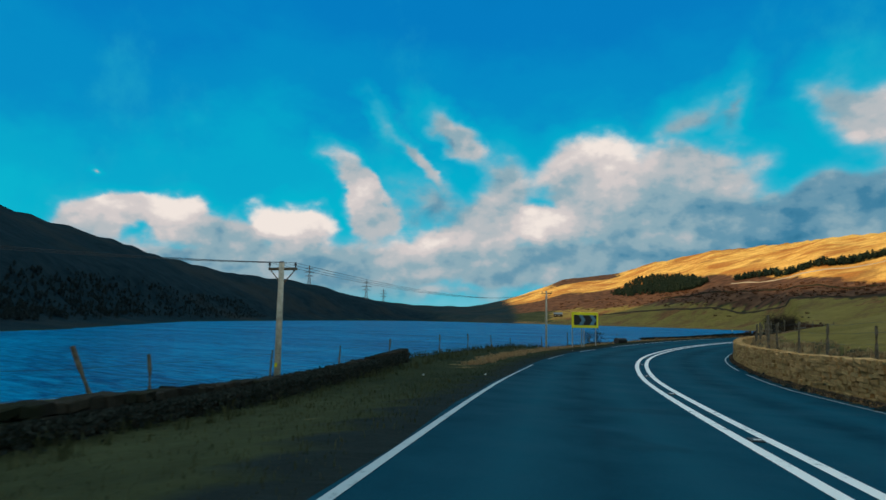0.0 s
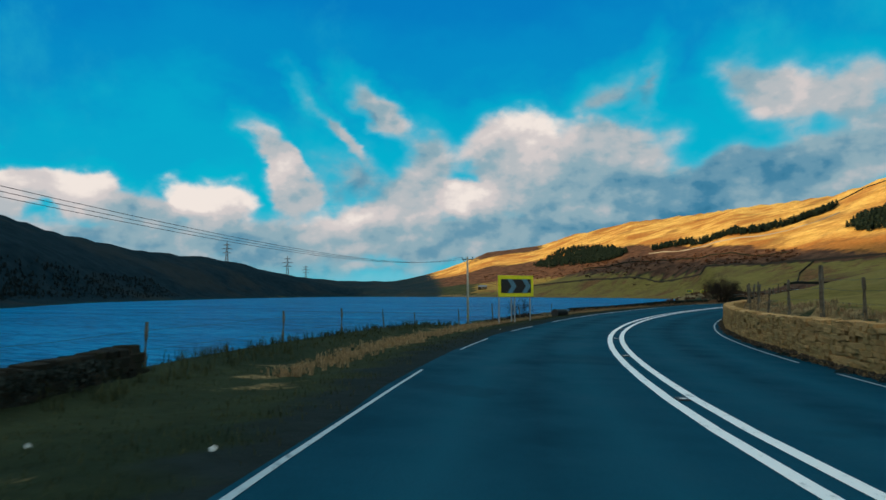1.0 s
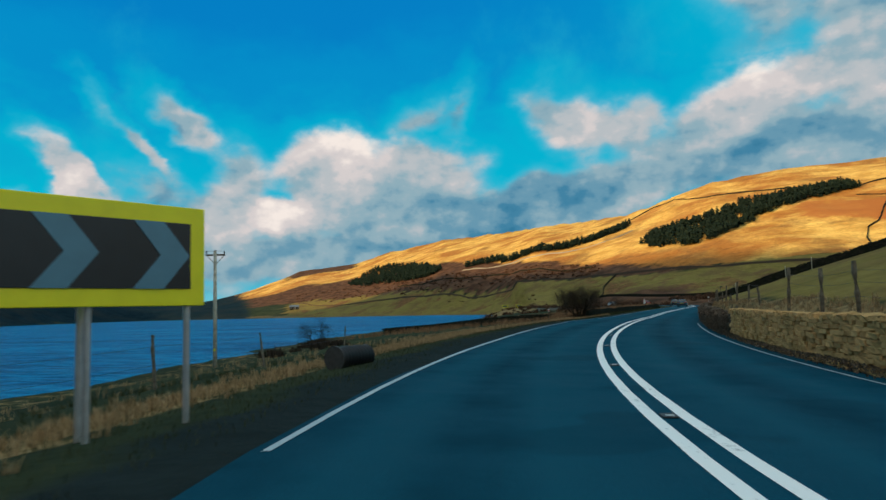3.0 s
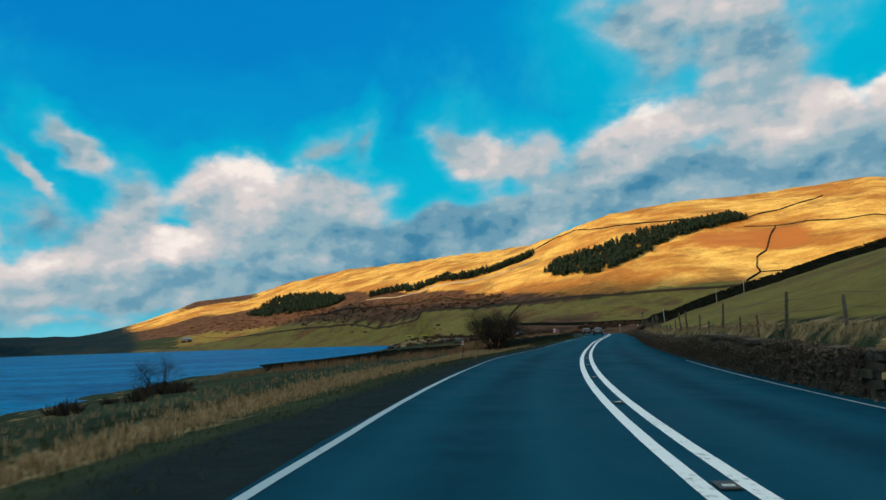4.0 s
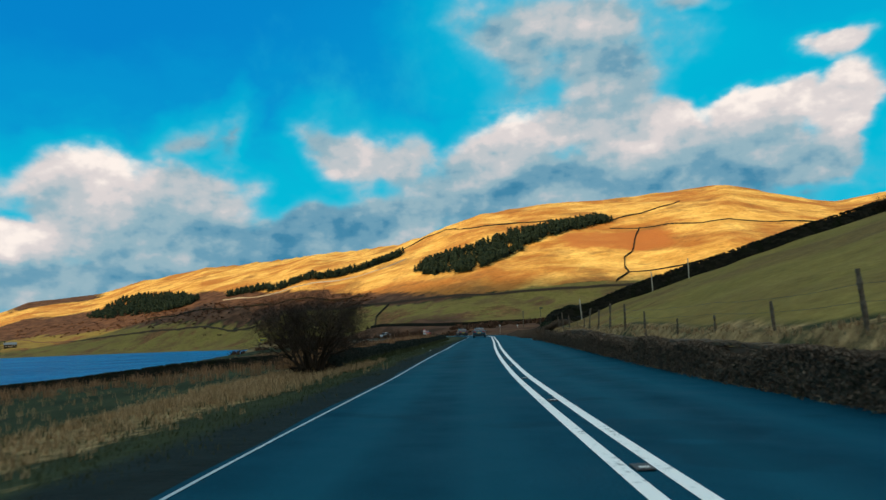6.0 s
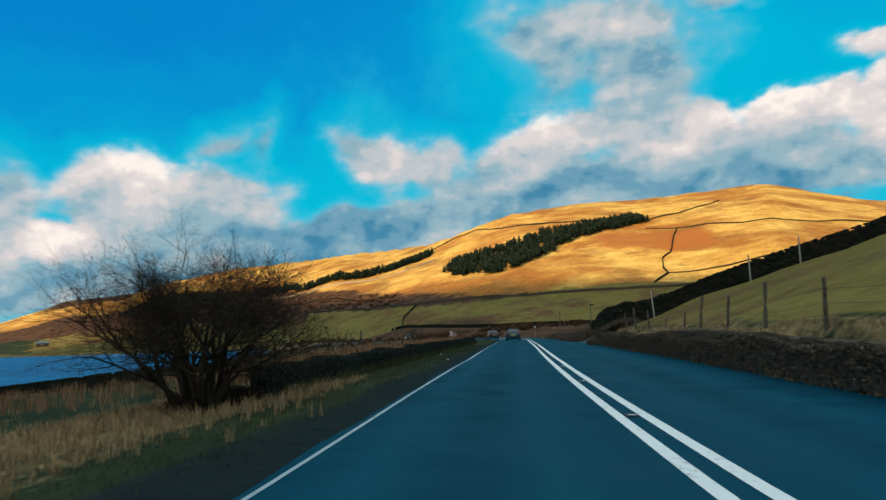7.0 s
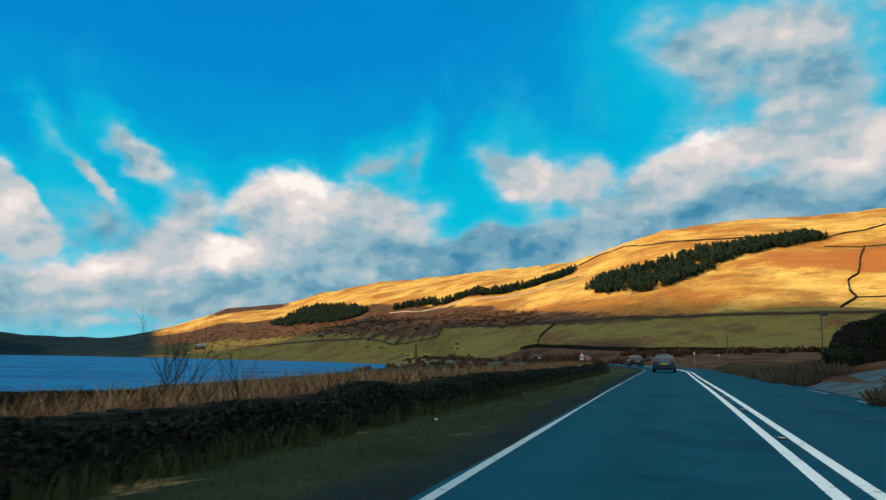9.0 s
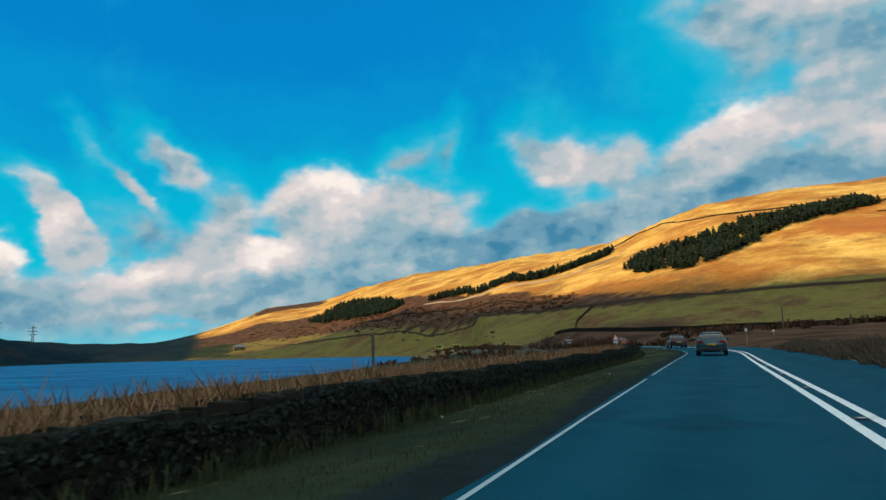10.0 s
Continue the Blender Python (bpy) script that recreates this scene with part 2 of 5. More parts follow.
def road_frame(x, y):
    """Offset to the right of the centre line, and the y that the road has there."""
    x, y = np.atleast_1d(np.asarray(x, float)), np.atleast_1d(np.asarray(y, float))
    best, off, ry = np.full(x.shape, 1e12), np.full(x.shape, 1e3), np.zeros(x.shape)
    for p, d, ln, q in zip(LINE[:-1], SEG, SEG_LEN, LINE[1:]):
        u = np.clip(((x - p[0]) * d[0] + (y - p[1]) * d[1]) / ln ** 2, 0, 1)
        ex, ey = x - p[0] - u * d[0], y - p[1] - u * d[1]
        dd = ex * ex + ey * ey
        m = dd < best
        best[m] = dd[m]
        off[m] = (np.sqrt(dd) * np.sign(ex * d[1] - ey * d[0]))[m]
        ry[m] = (p[1] + u * d[1])[m]
    return off, ry


def road_height(off, ry):
    return np.interp(ry, HEIGHT_Y, HEIGHT_Z) + np.interp(ry, HEIGHT_Y, BANK) * np.clip(off, -4.4, 4.6)


def beside(ry, off):
    """The plan point at an offset right of the centre line where the road's y is ry (the near road)."""
    n = int(np.argmax(LINE[:, 1] > 420))
    i = np.arange(n)
    k = np.interp(ry, LINE[:n, 1], i)
    p = np.array([np.interp(k, i, LINE[:n, j]) for j in (0, 1)])
    r = np.array([np.interp(k, i, RIGHT[:n, j]) for j in (0, 1)])
    return p + r * off


SHORE = np.array([(-34, -140), (-38, -30), (-44, 40), (-62, 94), (-78, 150), (-89, 226), (-95, 290), (-105, 370), (-117, 445), (-145, 535),
                  (-232, 637), (-340, 705), (-490, 780), (-690, 850), (-780, 860), (-770, 760), (-700, 620), (-590, 450), (-430, 240), (-300, 140),
                  (-215, 80), (-160, 20), (-130, -140)])


def shore_distance(x, y):
    """Metres to the shore line: positive on land, negative in the lake."""
    best, inside = np.full(x.shape, 1e12), np.zeros(x.shape, bool)
    for a, b in zip(SHORE, np.roll(SHORE, -1, axis=0)):
        d = b - a
        u = np.clip(((x - a[0]) * d[0] + (y - a[1]) * d[1]) / (d @ d), 0, 1)
        best = np.minimum(best, (x - a[0] - u * d[0]) ** 2 + (y - a[1] - u * d[1]) ** 2)
        cross = (a[1] > y) != (b[1] > y)
        xs = a[0] + (y - a[1]) / (d[1] if d[1] else 1e-9) * d[0]
        inside ^= cross & (x < xs)
    return np.sqrt(best) * np.where(inside, -1, 1) + wavy(x, y, 23, 6) * 1.6 + wavy(x, y, 9, 7) * 0.5


# hills round the valley by bearing: foot distance, ridge distance, ridge height
HILL_AZ = (-180, -137, -118, -100, -92, -86, -80.2, -71.6, -66.6, -61.7, -57.6, -53.5, -49.4, -44, -39, -34.8, -31.4, -27, -24,
           -19.5, -11.2, -4, .15, 3.15, 7.75, 16.3, 22.5, 26, 30, 33, 50, 90, 140, 180)
HILL_FOOT = (260, 260, 250, 235, 230, 240, 275, 370, 470, 590, 710, 820, 900, 1020, 1000, 900, 860, 720, 640,
             500, 400, 335, 318, 312, 306, 300, 290, 285, 280, 280, 240, 150, 200, 260)
HILL_RIDGE = (900, 900, 900, 900, 880, 760, 612, 702, 796, 892, 988, 1084, 1181, 1427, 1700, 1700, 1680, 1660, 1500,
              1350, 1000, 850, 800, 800, 830, 850, 850, 850, 850, 900, 900, 800, 800, 900)
# -180 to -86: unseen ridge, added to hold the sun off the valley
HILL_TOP = (335, 326, 306, 296, 250, 155, 83, 70, 60, 53, 52, 49, 31, 24, 27, 59, 99, 114, 127,
            137, 118, 108, 121, 134, 147, 151, 155, 137, 119, 132, 150, 150, 200, 335)


def wavy(x, y, size, seed):
    out = np.zeros(x.shape)
    rng = np.random.default_rng(seed)
    for k in range(7):
        a, ph = rng.uniform(0, 6.28), rng.uniform(0, 6.28)
        f = 6.283 / size * rng.uniform(0.6, 1.9)
        out += np.sin((x * math.cos(a) + y * math.sin(a)) * f + ph + 1.3 * np.sin((x * math.sin(a) - y * math.cos(a)) * f * 0.7 + ph * 2))
    return out / 4.0


def hills(x, y):
    dx, dy = x - ORIGIN[0], y - ORIGIN[1]
    r, az = np.hypot(dx, dy), np.degrees(np.arctan2(dx, dy))
    foot, ridge, top = (np.interp(az, HILL_AZ, v) for v in (HILL_FOOT, HILL_RIDGE, HILL_TOP))
    t = (r - foot) / (ridge - foot)
    up = np.clip(t, 0, 1)
    rise = np.where(up < 0.12, up * up / 0.24, up - 0.06) / 0.94
    rise = rise - 0.10 * smooth(0.75, 1.0, up) * (1 - up)
    past = np.clip(t - 1, 0, None)
    z = top * (rise - np.clip(past * 0.5, 0, 0.8))
    rough = smooth(0.02, 0.25, up)
    z += rough * (wavy(x, y, 160, 3) * 1.8 + wavy(x, y, 60, 5) * 0.7) * smooth(250, 500, r) * np.where(up >= 0.97, 0.6, 1)
    return z


def land(x, y):
    """Height of the ground."""
    x, y = np.atleast_1d(np.asarray(x, float)), np.atleast_1d(np.asarray(y, float))
    off, ry = road_frame(x, y)
    sd = shore_distance(x, y)
    base = 2.2 + 0.012 * np.clip(y - 150, 0, 250) + hills(x, y)
    base += wavy(x, y, 45, 9) * 0.25
    # meadow bank right of the road, up to the cross wall
    right = off - (HALF_RIGHT + 0.9)
    slope = np.interp(ry, (0, 42, 72), (0.13, 0.15, 0.29))
    meadow = 0.82 + slope * np.clip(right, 0, 34) + 0.10 * np.clip(right - 34, 0, 60) + wavy(x, y, 12, 4) * 0.12 + np.interp(ry, HEIGHT_Y, HEIGHT_Z)
    meadow = meadow + 0.38 * smooth(108, 138, y) * smooth(2, 9, right)
    gate = smooth(146.5, 143.0, y)
    low = 0.25 - 0.2 * smooth(144, 146, y) * smooth(156, 153, y) + 0.045 * np.clip(right, 0, 60) + 0.15 * np.clip(right, 0, 16) * smooth(180, 166, y) + wavy(x, y, 14, 8) * 0.12
    open_land = np.maximum(smooth(20, 140, right), smooth(230, 330, y))
    base = np.where(off > 0, meadow * gate + (low * (1 - open_land) + base * open_land) * (1 - gate), base)
    # strip between the road and the lake
    left = -(off + HALF_LEFT)
    crest = 0.50 * smooth(10, 24, ry) * smooth(46, 36, ry) + 0.16 * smooth(16, 6, ry)
    verge = road_height(off, ry) - 0.35 * smooth(0.6, 4.2, left) + crest * np.exp(-((left - 4.7) / 2.0) ** 2)
    share = np.clip(sd, 0, None) / (np.clip(sd, 0, None) + np.clip(left - 4.0, 0, None) + 1e-3)
    bank = WATER + (np.interp(ry, HEIGHT_Y, HEIGHT_Z) - 0.45 - WATER) * share ** 0.8 + wavy(x, y, 9, 2) * 0.10 * smooth(4, 9, left)
    near_shore = smooth(-115, -70, off) * smooth(475, 380, ry)
    base = np.where(off < 0, bank * near_shore + (WATER + 0.2 + (base - WATER) * smooth(0, 70, sd)) * (1 - near_shore), base)
    base = np.where((off < 0) & (left < 9), verge * smooth(9, 4, left) + base * (1 - smooth(9, 4, left)), base)
    # the road's own bed
    kerb_r = off - HALF_RIGHT
    level = road_height(off, ry) - 0.03
    wr = smooth(0.95, 1.45, kerb_r)
    far = smooth(205, 235, ry)
    wr = wr * (1 - far) + smooth(1.0, 9.0 + 50 * smooth(300, 420, ry), kerb_r) * far
    base = np.where(off > 0, level * (1 - wr) + base * wr, base)
    bl = smooth(0.4, 1.2 + 45 * smooth(300, 420, ry), left)
    base = np.where((off <= 0), level * (1 - bl) + base * bl, base)
    base = np.where(sd < 0, WATER + 0.2 + np.maximum(sd * 0.12, -3), base)
    return base


def land_at(x, y):
    return float(land(x, y)[0])

# ---------------------------------------------------------------- materials
def material(name, build):
    m = bpy.data.materials.new(name)
    m.use_nodes = True
    t = m.node_tree
    b = t.nodes["Principled BSDF"]
    build(t, b)
    return m


def tex(t, scale, detail=4.0, rough=0.55, space="Object", stretch=(1, 1, 1), kind="ShaderNodeTexNoise"):
    co, mp, n = t.nodes.new("ShaderNodeTexCoord"), t.nodes.new("ShaderNodeMapping"), t.nodes.new(kind)
    mp.inputs["Scale"].default_value = stretch
    link(t, co.outputs[space], mp.inputs[0])
    link(t, mp.outputs[0], n.inputs["Vector"])
    n.inputs["Scale"].default_value = scale
    if kind == "ShaderNodeTexNoise":
        n.inputs["Detail"].default_value, n.inputs["Roughness"].default_value = detail, rough
    return n.outputs[0]


def world_tex(t, scale, detail=4.0, rough=0.55, stretch=(1, 1, 1)):
    g, mp, n = t.nodes.new("ShaderNodeNewGeometry"), t.nodes.new("ShaderNodeMapping"), t.nodes.new("ShaderNodeTexNoise")
    mp.inputs["Scale"].default_value = stretch
    link(t, g.outputs["Position"], mp.inputs[0])
    link(t, mp.outputs[0], n.inputs["Vector"])
    n.inputs["Scale"].default_value, n.inputs["Detail"].default_value, n.inputs["Roughness"].default_value = scale, detail, rough
    return n.outputs[0]


def span(t, v, a, b, c=0.0, d=1.0):
    m = t.nodes.new("ShaderNodeMapRange")
    link(t, v, m.inputs[0])
    for k, x in enumerate((a, b, c, d)):
        m.inputs[k + 1].default_value = x
    return m.outputs[0]


def blend(t, fac, a, b, mode="MIX"):
    m = t.nodes.new("ShaderNodeMix")
    m.data_type, m.blend_type = "RGBA", mode
    for slot, v in ((m.inputs["Factor"], fac), (m.inputs["A"], a), (m.inputs["B"], b)):
        if isinstance(v, tuple):
            slot.default_value = (*v, 1)
        elif isinstance(v, (int, float)):
            slot.default_value = v
        else:
            link(t, v, slot)
    return m.outputs["Result"]


def calc(t, kind, a, b):
    m = t.nodes.new("ShaderNodeMath")
    m.operation = kind
    for slot, v in zip(m.inputs, (a, b)):
        if isinstance(v, (int, float)):
            slot.default_value = v
        else:
            link(t, v, slot)
    return m.outputs[0]


def bump(t, b, height, strength, distance):
    n = t.nodes.new("ShaderNodeBump")
    n.inputs["Strength"].default_value, n.inputs["Distance"].default_value = strength, distance
    link(t, height, n.inputs["Height"])
    link(t, n.outputs[0], b.inputs["Normal"])


def attr(t, name):
    a = t.nodes.new("ShaderNodeAttribute")
    a.attribute_name = name
    return a.outputs["Fac"]


def chance(t):
    return t.nodes.new("ShaderNodeObjectInfo").outputs["Random"]


def island(t):
    return t.nodes.new("ShaderNodeNewGeometry").outputs["Random Per Island"]


def plain(name, colour, rough=0.6, metal=0.0, vary=0.25, size=6.0, spec=0.5, relief=0.0):
    def build(t, b):
        n = tex(t, size, 5.0)
        dark = tuple(c * (1 - vary) for c in colour)
        light = tuple(min(1, c * (1 + vary)) for c in colour)
        link(t, blend(t, span(t, n, 0.3, 0.7), dark, light), b.inputs["Base Color"])
        b.inputs["Roughness"].default_value, b.inputs["Metallic"].default_value = rough, metal
        b.inputs["Specular IOR Level"].default_value = spec
        if relief:
            bump(t, b, tex(t, size * 6, 4.0), 0.6, relief)
    return material(name, build)


def m_ground():
    def build(t, b):
        big, mid, fine = world_tex(t, 0.012, 6, 0.6), world_tex(t, 0.10, 6, 0.62), world_tex(t, 2.2, 6, 0.65)
        streak = world_tex(t, 0.035, 9, 0.66, (1.0, 1.25, 1.0))
        turf = blend(t, span(t, mid, 0.35, 0.65), (0.015, 0.024, 0.013), (0.042, 0.052, 0.025))
        straw = blend(t, span(t, fine, 0.3, 0.7), (0.11, 0.074, 0.033), (0.30, 0.205, 0.095))
        field = blend(t, span(t, mid, 0.3, 0.7), (0.150, 0.118, 0.030), (0.220, 0.168, 0.050))
        field = blend(t, calc(t, "MULTIPLY", span(t, world_tex(t, 0.05, 6, 0.62), 0.49, 0.62), 0.75), field, (0.125, 0.078, 0.032))
        # brown rough ground, toned darker for the shadow on the lower hillside
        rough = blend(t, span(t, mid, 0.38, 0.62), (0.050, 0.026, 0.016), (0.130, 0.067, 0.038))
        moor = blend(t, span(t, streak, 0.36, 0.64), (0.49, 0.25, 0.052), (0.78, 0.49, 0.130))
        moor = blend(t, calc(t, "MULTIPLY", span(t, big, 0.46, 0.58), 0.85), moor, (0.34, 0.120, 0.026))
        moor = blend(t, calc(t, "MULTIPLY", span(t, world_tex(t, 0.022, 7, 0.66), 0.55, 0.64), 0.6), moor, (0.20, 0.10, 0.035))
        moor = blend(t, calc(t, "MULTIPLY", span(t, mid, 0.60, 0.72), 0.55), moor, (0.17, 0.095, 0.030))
        tussock = world_tex(t, 0.33, 6, 0.72)
        moor = blend(t, 1.0, moor, span(t, tussock, 0.30, 0.70, 0.70, 1.24), "MULTIPLY")
        moor = blend(t, calc(t, "MULTIPLY", span(t, world_tex(t, 0.11, 5, 0.7, (1.0, 0.5, 2.0)), 0.62, 0.70), 0.7), moor, (0.16, 0.080, 0.028))
        field = blend(t, calc(t, "MULTIPLY", span(t, world_tex(t, 0.028, 7, 0.7), 0.53, 0.60), 0.85), field, blend(t, span(t, tussock, 0.35, 0.65), (0.085, 0.040, 0.020), (0.20, 0.092, 0.042)))
        field = blend(t, 1.0, field, span(t, tussock, 0.30, 0.70, 0.78, 1.18), "MULTIPLY")
        shift = calc(t, "MULTIPLY", calc(t, "SUBTRACT", mid, 0.5), 1.3)

        def zone(name):
            return span(t, calc(t, "ADD", attr(t, name), shift), 0.35, 0.65)
        wisps = calc(t, "MULTIPLY", calc(t, "SUBTRACT", world_tex(t, 0.55, 6, 0.65), 0.5), 2.6)
        c = blend(t, span(t, calc(t, "ADD", attr(t, "straw"), wisps), 0.40, 0.75), turf, straw)
        c = blend(t, zone("field"), c, field)
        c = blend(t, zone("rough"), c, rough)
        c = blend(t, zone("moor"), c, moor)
        c = blend(t, calc(t, "MULTIPLY", zone("bracken"), 0.85), c, (0.40, 0.135, 0.035))
        # blue-black tone paints the shade of the backlit hill across the lake
        c = blend(t, zone("hill_shade"), c, blend(t, span(t, mid, 0.35, 0.65), (0.002, 0.012, 0.018), (0.009, 0.022, 0.029)))
        c = blend(t, calc(t, "MULTIPLY", zone("hill_shade"), calc(t, "MULTIPLY", span(t, big, 0.5, 0.62), 0.4)), c, (0.030, 0.030, 0.024))
        c = blend(t, zone("mud"), c, (0.014, 0.022, 0.022))
        grain = span(t, fine, 0.25, 0.75, 0.72, 1.25)
        link(t, blend(t, 1.0, c, grain, "MULTIPLY"), b.inputs["Base Color"])
        b.inputs["Roughness"].default_value = 1.0
        b.inputs["Specular IOR Level"].default_value = 0.03
        relief = calc(t, "MULTIPLY", calc(t, "ADD", streak, calc(t, "MULTIPLY", mid, 0.5)), calc(t, "MULTIPLY", attr(t, "moor"), 0.8))
        bump(t, b, calc(t, "ADD", relief, calc(t, "ADD", calc(t, "MULTIPLY", fine, 0.1), calc(t, "MULTIPLY", mid, 0.4))), 0.9, 1.0)
    return material("grassland", build)


def m_asphalt():
    def build(t, b):
        fine, mid = world_tex(t, 60, 3, 0.7), world_tex(t, 0.9, 5, 0.6)
        tracks = world_tex(t, 0.25, 4, 0.6, (1.0, 0.12, 1.0))
        c = blend(t, span(t, fine, 0.3, 0.7), (0.003, 0.038, 0.064), (0.007, 0.069, 0.110))
        c = blend(t, calc(t, "MULTIPLY", span(t, mid, 0.52, 0.66), 0.3), c, (0.003, 0.036, 0.060))
        c = blend(t, calc(t, "MULTIPLY", span(t, tracks, 0.5, 0.7), 0.35), c, (0.007, 0.072, 0.112))
        c = blend(t, calc(t, "MULTIPLY", calc(t, "MULTIPLY", attr(t, "polish"), span(t, mid, 0.3, 0.7, 0.5, 1.0)), 0.55), c, (0.010, 0.088, 0.130))
        c = blend(t, calc(t, "MULTIPLY", attr(t, "oil"), span(t, mid, 0.35, 0.65, 0.2, 0.6)), c, (0.003, 0.028, 0.046))
        c = blend(t, calc(t, "MULTIPLY", attr(t, "relaid"), 0.5), c, (0.008, 0.082, 0.124))
        c = blend(t, calc(t, "MULTIPLY", span(t, world_tex(t, 0.33, 3, 0.5), 0.60, 0.63), 0.35), c, (0.003, 0.030, 0.050))
        link(t, c, b.inputs["Base Color"])
        link(t, span(t, mid, 0.3, 0.7, 0.62, 0.80), b.inputs["Roughness"])
        b.inputs["Specular IOR Level"].default_value = 0.006
        bump(t, b, fine, 0.3, 0.004)
    return material("asphalt", build)


def m_line(name, dull, bright):
    def build(t, b):
        worn = world_tex(t, 9, 6, 0.7)
        patch = world_tex(t, 0.8, 4, 0.6)
        c = blend(t, span(t, calc(t, "ADD", worn, calc(t, "MULTIPLY", patch, 0.5)), 0.52, 0.66), dull, bright)
        link(t, c, b.inputs["Base Color"])
        b.inputs["Roughness"].default_value = 0.55
    return material(name, build)


def m_water():
    def build(t, b):
        tone = calc(t, "ADD", world_tex(t, 0.6, 7, 0.7, (0.5, 1.8, 1)), calc(t, "MULTIPLY", world_tex(t, 0.03, 4, 0.6, (0.6, 1.8, 1)), 0.6))
        link(t, blend(t, span(t, tone, 0.66, 0.92), (0.0, 0.054, 0.160), (0.0, 0.215, 0.44)), b.inputs["Base Color"])
        b.inputs["Roughness"].default_value = 0.42
        b.inputs["IOR"].default_value = 1.33
        b.inputs["Specular IOR Level"].default_value = 0.015
        w = calc(t, "ADD", world_tex(t, 0.55, 5, 0.6, (0.6, 1.6, 1)), calc(t, "MULTIPLY", world_tex(t, 0.07, 3, 0.5, (0.6, 1.5, 1)), 2.0))
        bump(t, b, w, 1.0, 0.7)
    return material("lake_water", build)


def m_stone(name, dark, light, moss, amount):
    def build(t, b):
        n, f = tex(t, 3.0, 5), tex(t, 22, 5, 0.65)
        r = calc(t, "FRACT", calc(t, "ADD", chance(t), island(t)), 0.0)
        c = blend(t, r, dark, light)
        c = blend(t, calc(t, "MULTIPLY", span(t, f, 0.4, 0.7), 0.5), c, tuple(v * 0.6 for v in dark))
        c = blend(t, calc(t, "MULTIPLY", span(t, world_tex(t, 1.3, 5), 0.5, 0.62), amount), c, moss)
        link(t, c, b.inputs["Base Color"])
        b.inputs["Roughness"].default_value = 0.95
        b.inputs["Specular IOR Level"].default_value = 0.05
        bump(t, b, f, 0.8, 0.02)
    return material(name, build)


def m_leafy(name, dark, light):
    def build(t, b):
        link(t, blend(t, island(t), dark, light), b.inputs["Base Color"])
        b.inputs["Roughness"].default_value = 0.9
        b.inputs["Specular IOR Level"].default_value = 0.05
    return material(name, build)


GRASSLAND, ASPHALT, LAKE = m_ground(), m_asphalt(), m_water()
PAINT, FADED_PAINT = m_line("road_paint", (0.16, 0.17, 0.17), (0.80, 0.80, 0.77)), m_line("faded_road_paint", (0.07, 0.10, 0.11), (0.34, 0.42, 0.44))
STONE = m_stone("gritstone", (0.40, 0.225, 0.088), (0.60, 0.36, 0.150), (0.26, 0.18, 0.065), 0.35)
# mossy gritstone with the walls' shade put into its near-black colour
SHADE_DARK_STONE = m_stone("shade_dark_mossy_gritstone", (0.014, 0.015, 0.012), (0.036, 0.033, 0.024), (0.014, 0.018, 0.009), 0.8)
PALE_STONE = m_stone("pale_gritstone", (0.20, 0.18, 0.15), (0.38, 0.35, 0.30), (0.12, 0.11, 0.07), 0.3)
WOOD = plain("weathered_timber", (0.13, 0.105, 0.075), 0.9, 0, 0.45, 9.0, 0.2, 0.01)
POLE_WOOD = plain("pole_timber", (0.42, 0.39, 0.31), 0.85, 0, 0.3, 5.0, 0.2, 0.01)
STEEL = plain("galvanised_steel", (0.42, 0.43, 0.43), 0.45, 0.7, 0.15, 8.0)
IRON = plain("dark_iron", (0.03, 0.03, 0.032), 0.6, 0.3, 0.3, 8.0)
YELLOW = plain("fluorescent_yellow", (0.80, 0.72, 0.01), 0.4, 0, 0.06, 3.0)
BLACK_FILM = plain("black_sign_film", (0.012, 0.013, 0.016), 0.35, 0, 0.2, 4.0)
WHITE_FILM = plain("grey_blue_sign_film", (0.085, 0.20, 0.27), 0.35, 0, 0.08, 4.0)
WHITE = plain("white_paint", (0.78, 0.78, 0.75), 0.5, 0, 0.06, 4.0)
RED = plain("red_film", (0.55, 0.03, 0.03), 0.4, 0, 0.1, 4.0)
DRY_GRASS = m_leafy("dry_grass", (0.19, 0.125, 0.062), (0.45, 0.305, 0.165))
EARTHY_STONE = m_stone("earthy_gritstone", (0.085, 0.062, 0.046), (0.125, 0.090, 0.064), (0.085, 0.066, 0.038), 0.6)
REED = m_leafy("tawny_reed", (0.13, 0.070, 0.036), (0.34, 0.190, 0.100))
WEEDS = m_leafy("dark_weeds", (0.015, 0.022, 0.020), (0.034, 0.042, 0.035))
EARTH_GROWTH = m_leafy("dead_bank_growth", (0.095, 0.068, 0.050), (0.165, 0.118, 0.082))
IVY = m_leafy("ivy", (0.014, 0.024, 0.016), (0.050, 0.062, 0.034))
PYLON_STEEL = plain("weathered_pylon_steel", (0.10, 0.13, 0.15), 0.8, 0, 0.2, 0.3, 0.1)
GREEN_GRASS = m_leafy("green_grass", (0.022, 0.031, 0.015), (0.072, 0.078, 0.036))
CONIFER = m_leafy("conifer_needles", (0.006, 0.015, 0.012), (0.024, 0.036, 0.022))
TWIG = m_leafy("bare_twigs", (0.020, 0.016, 0.013), (0.065, 0.048, 0.036))
BROWN_BUSH = m_leafy("bare_brown_scrub", (0.050, 0.026, 0.016), (0.14, 0.075, 0.045))


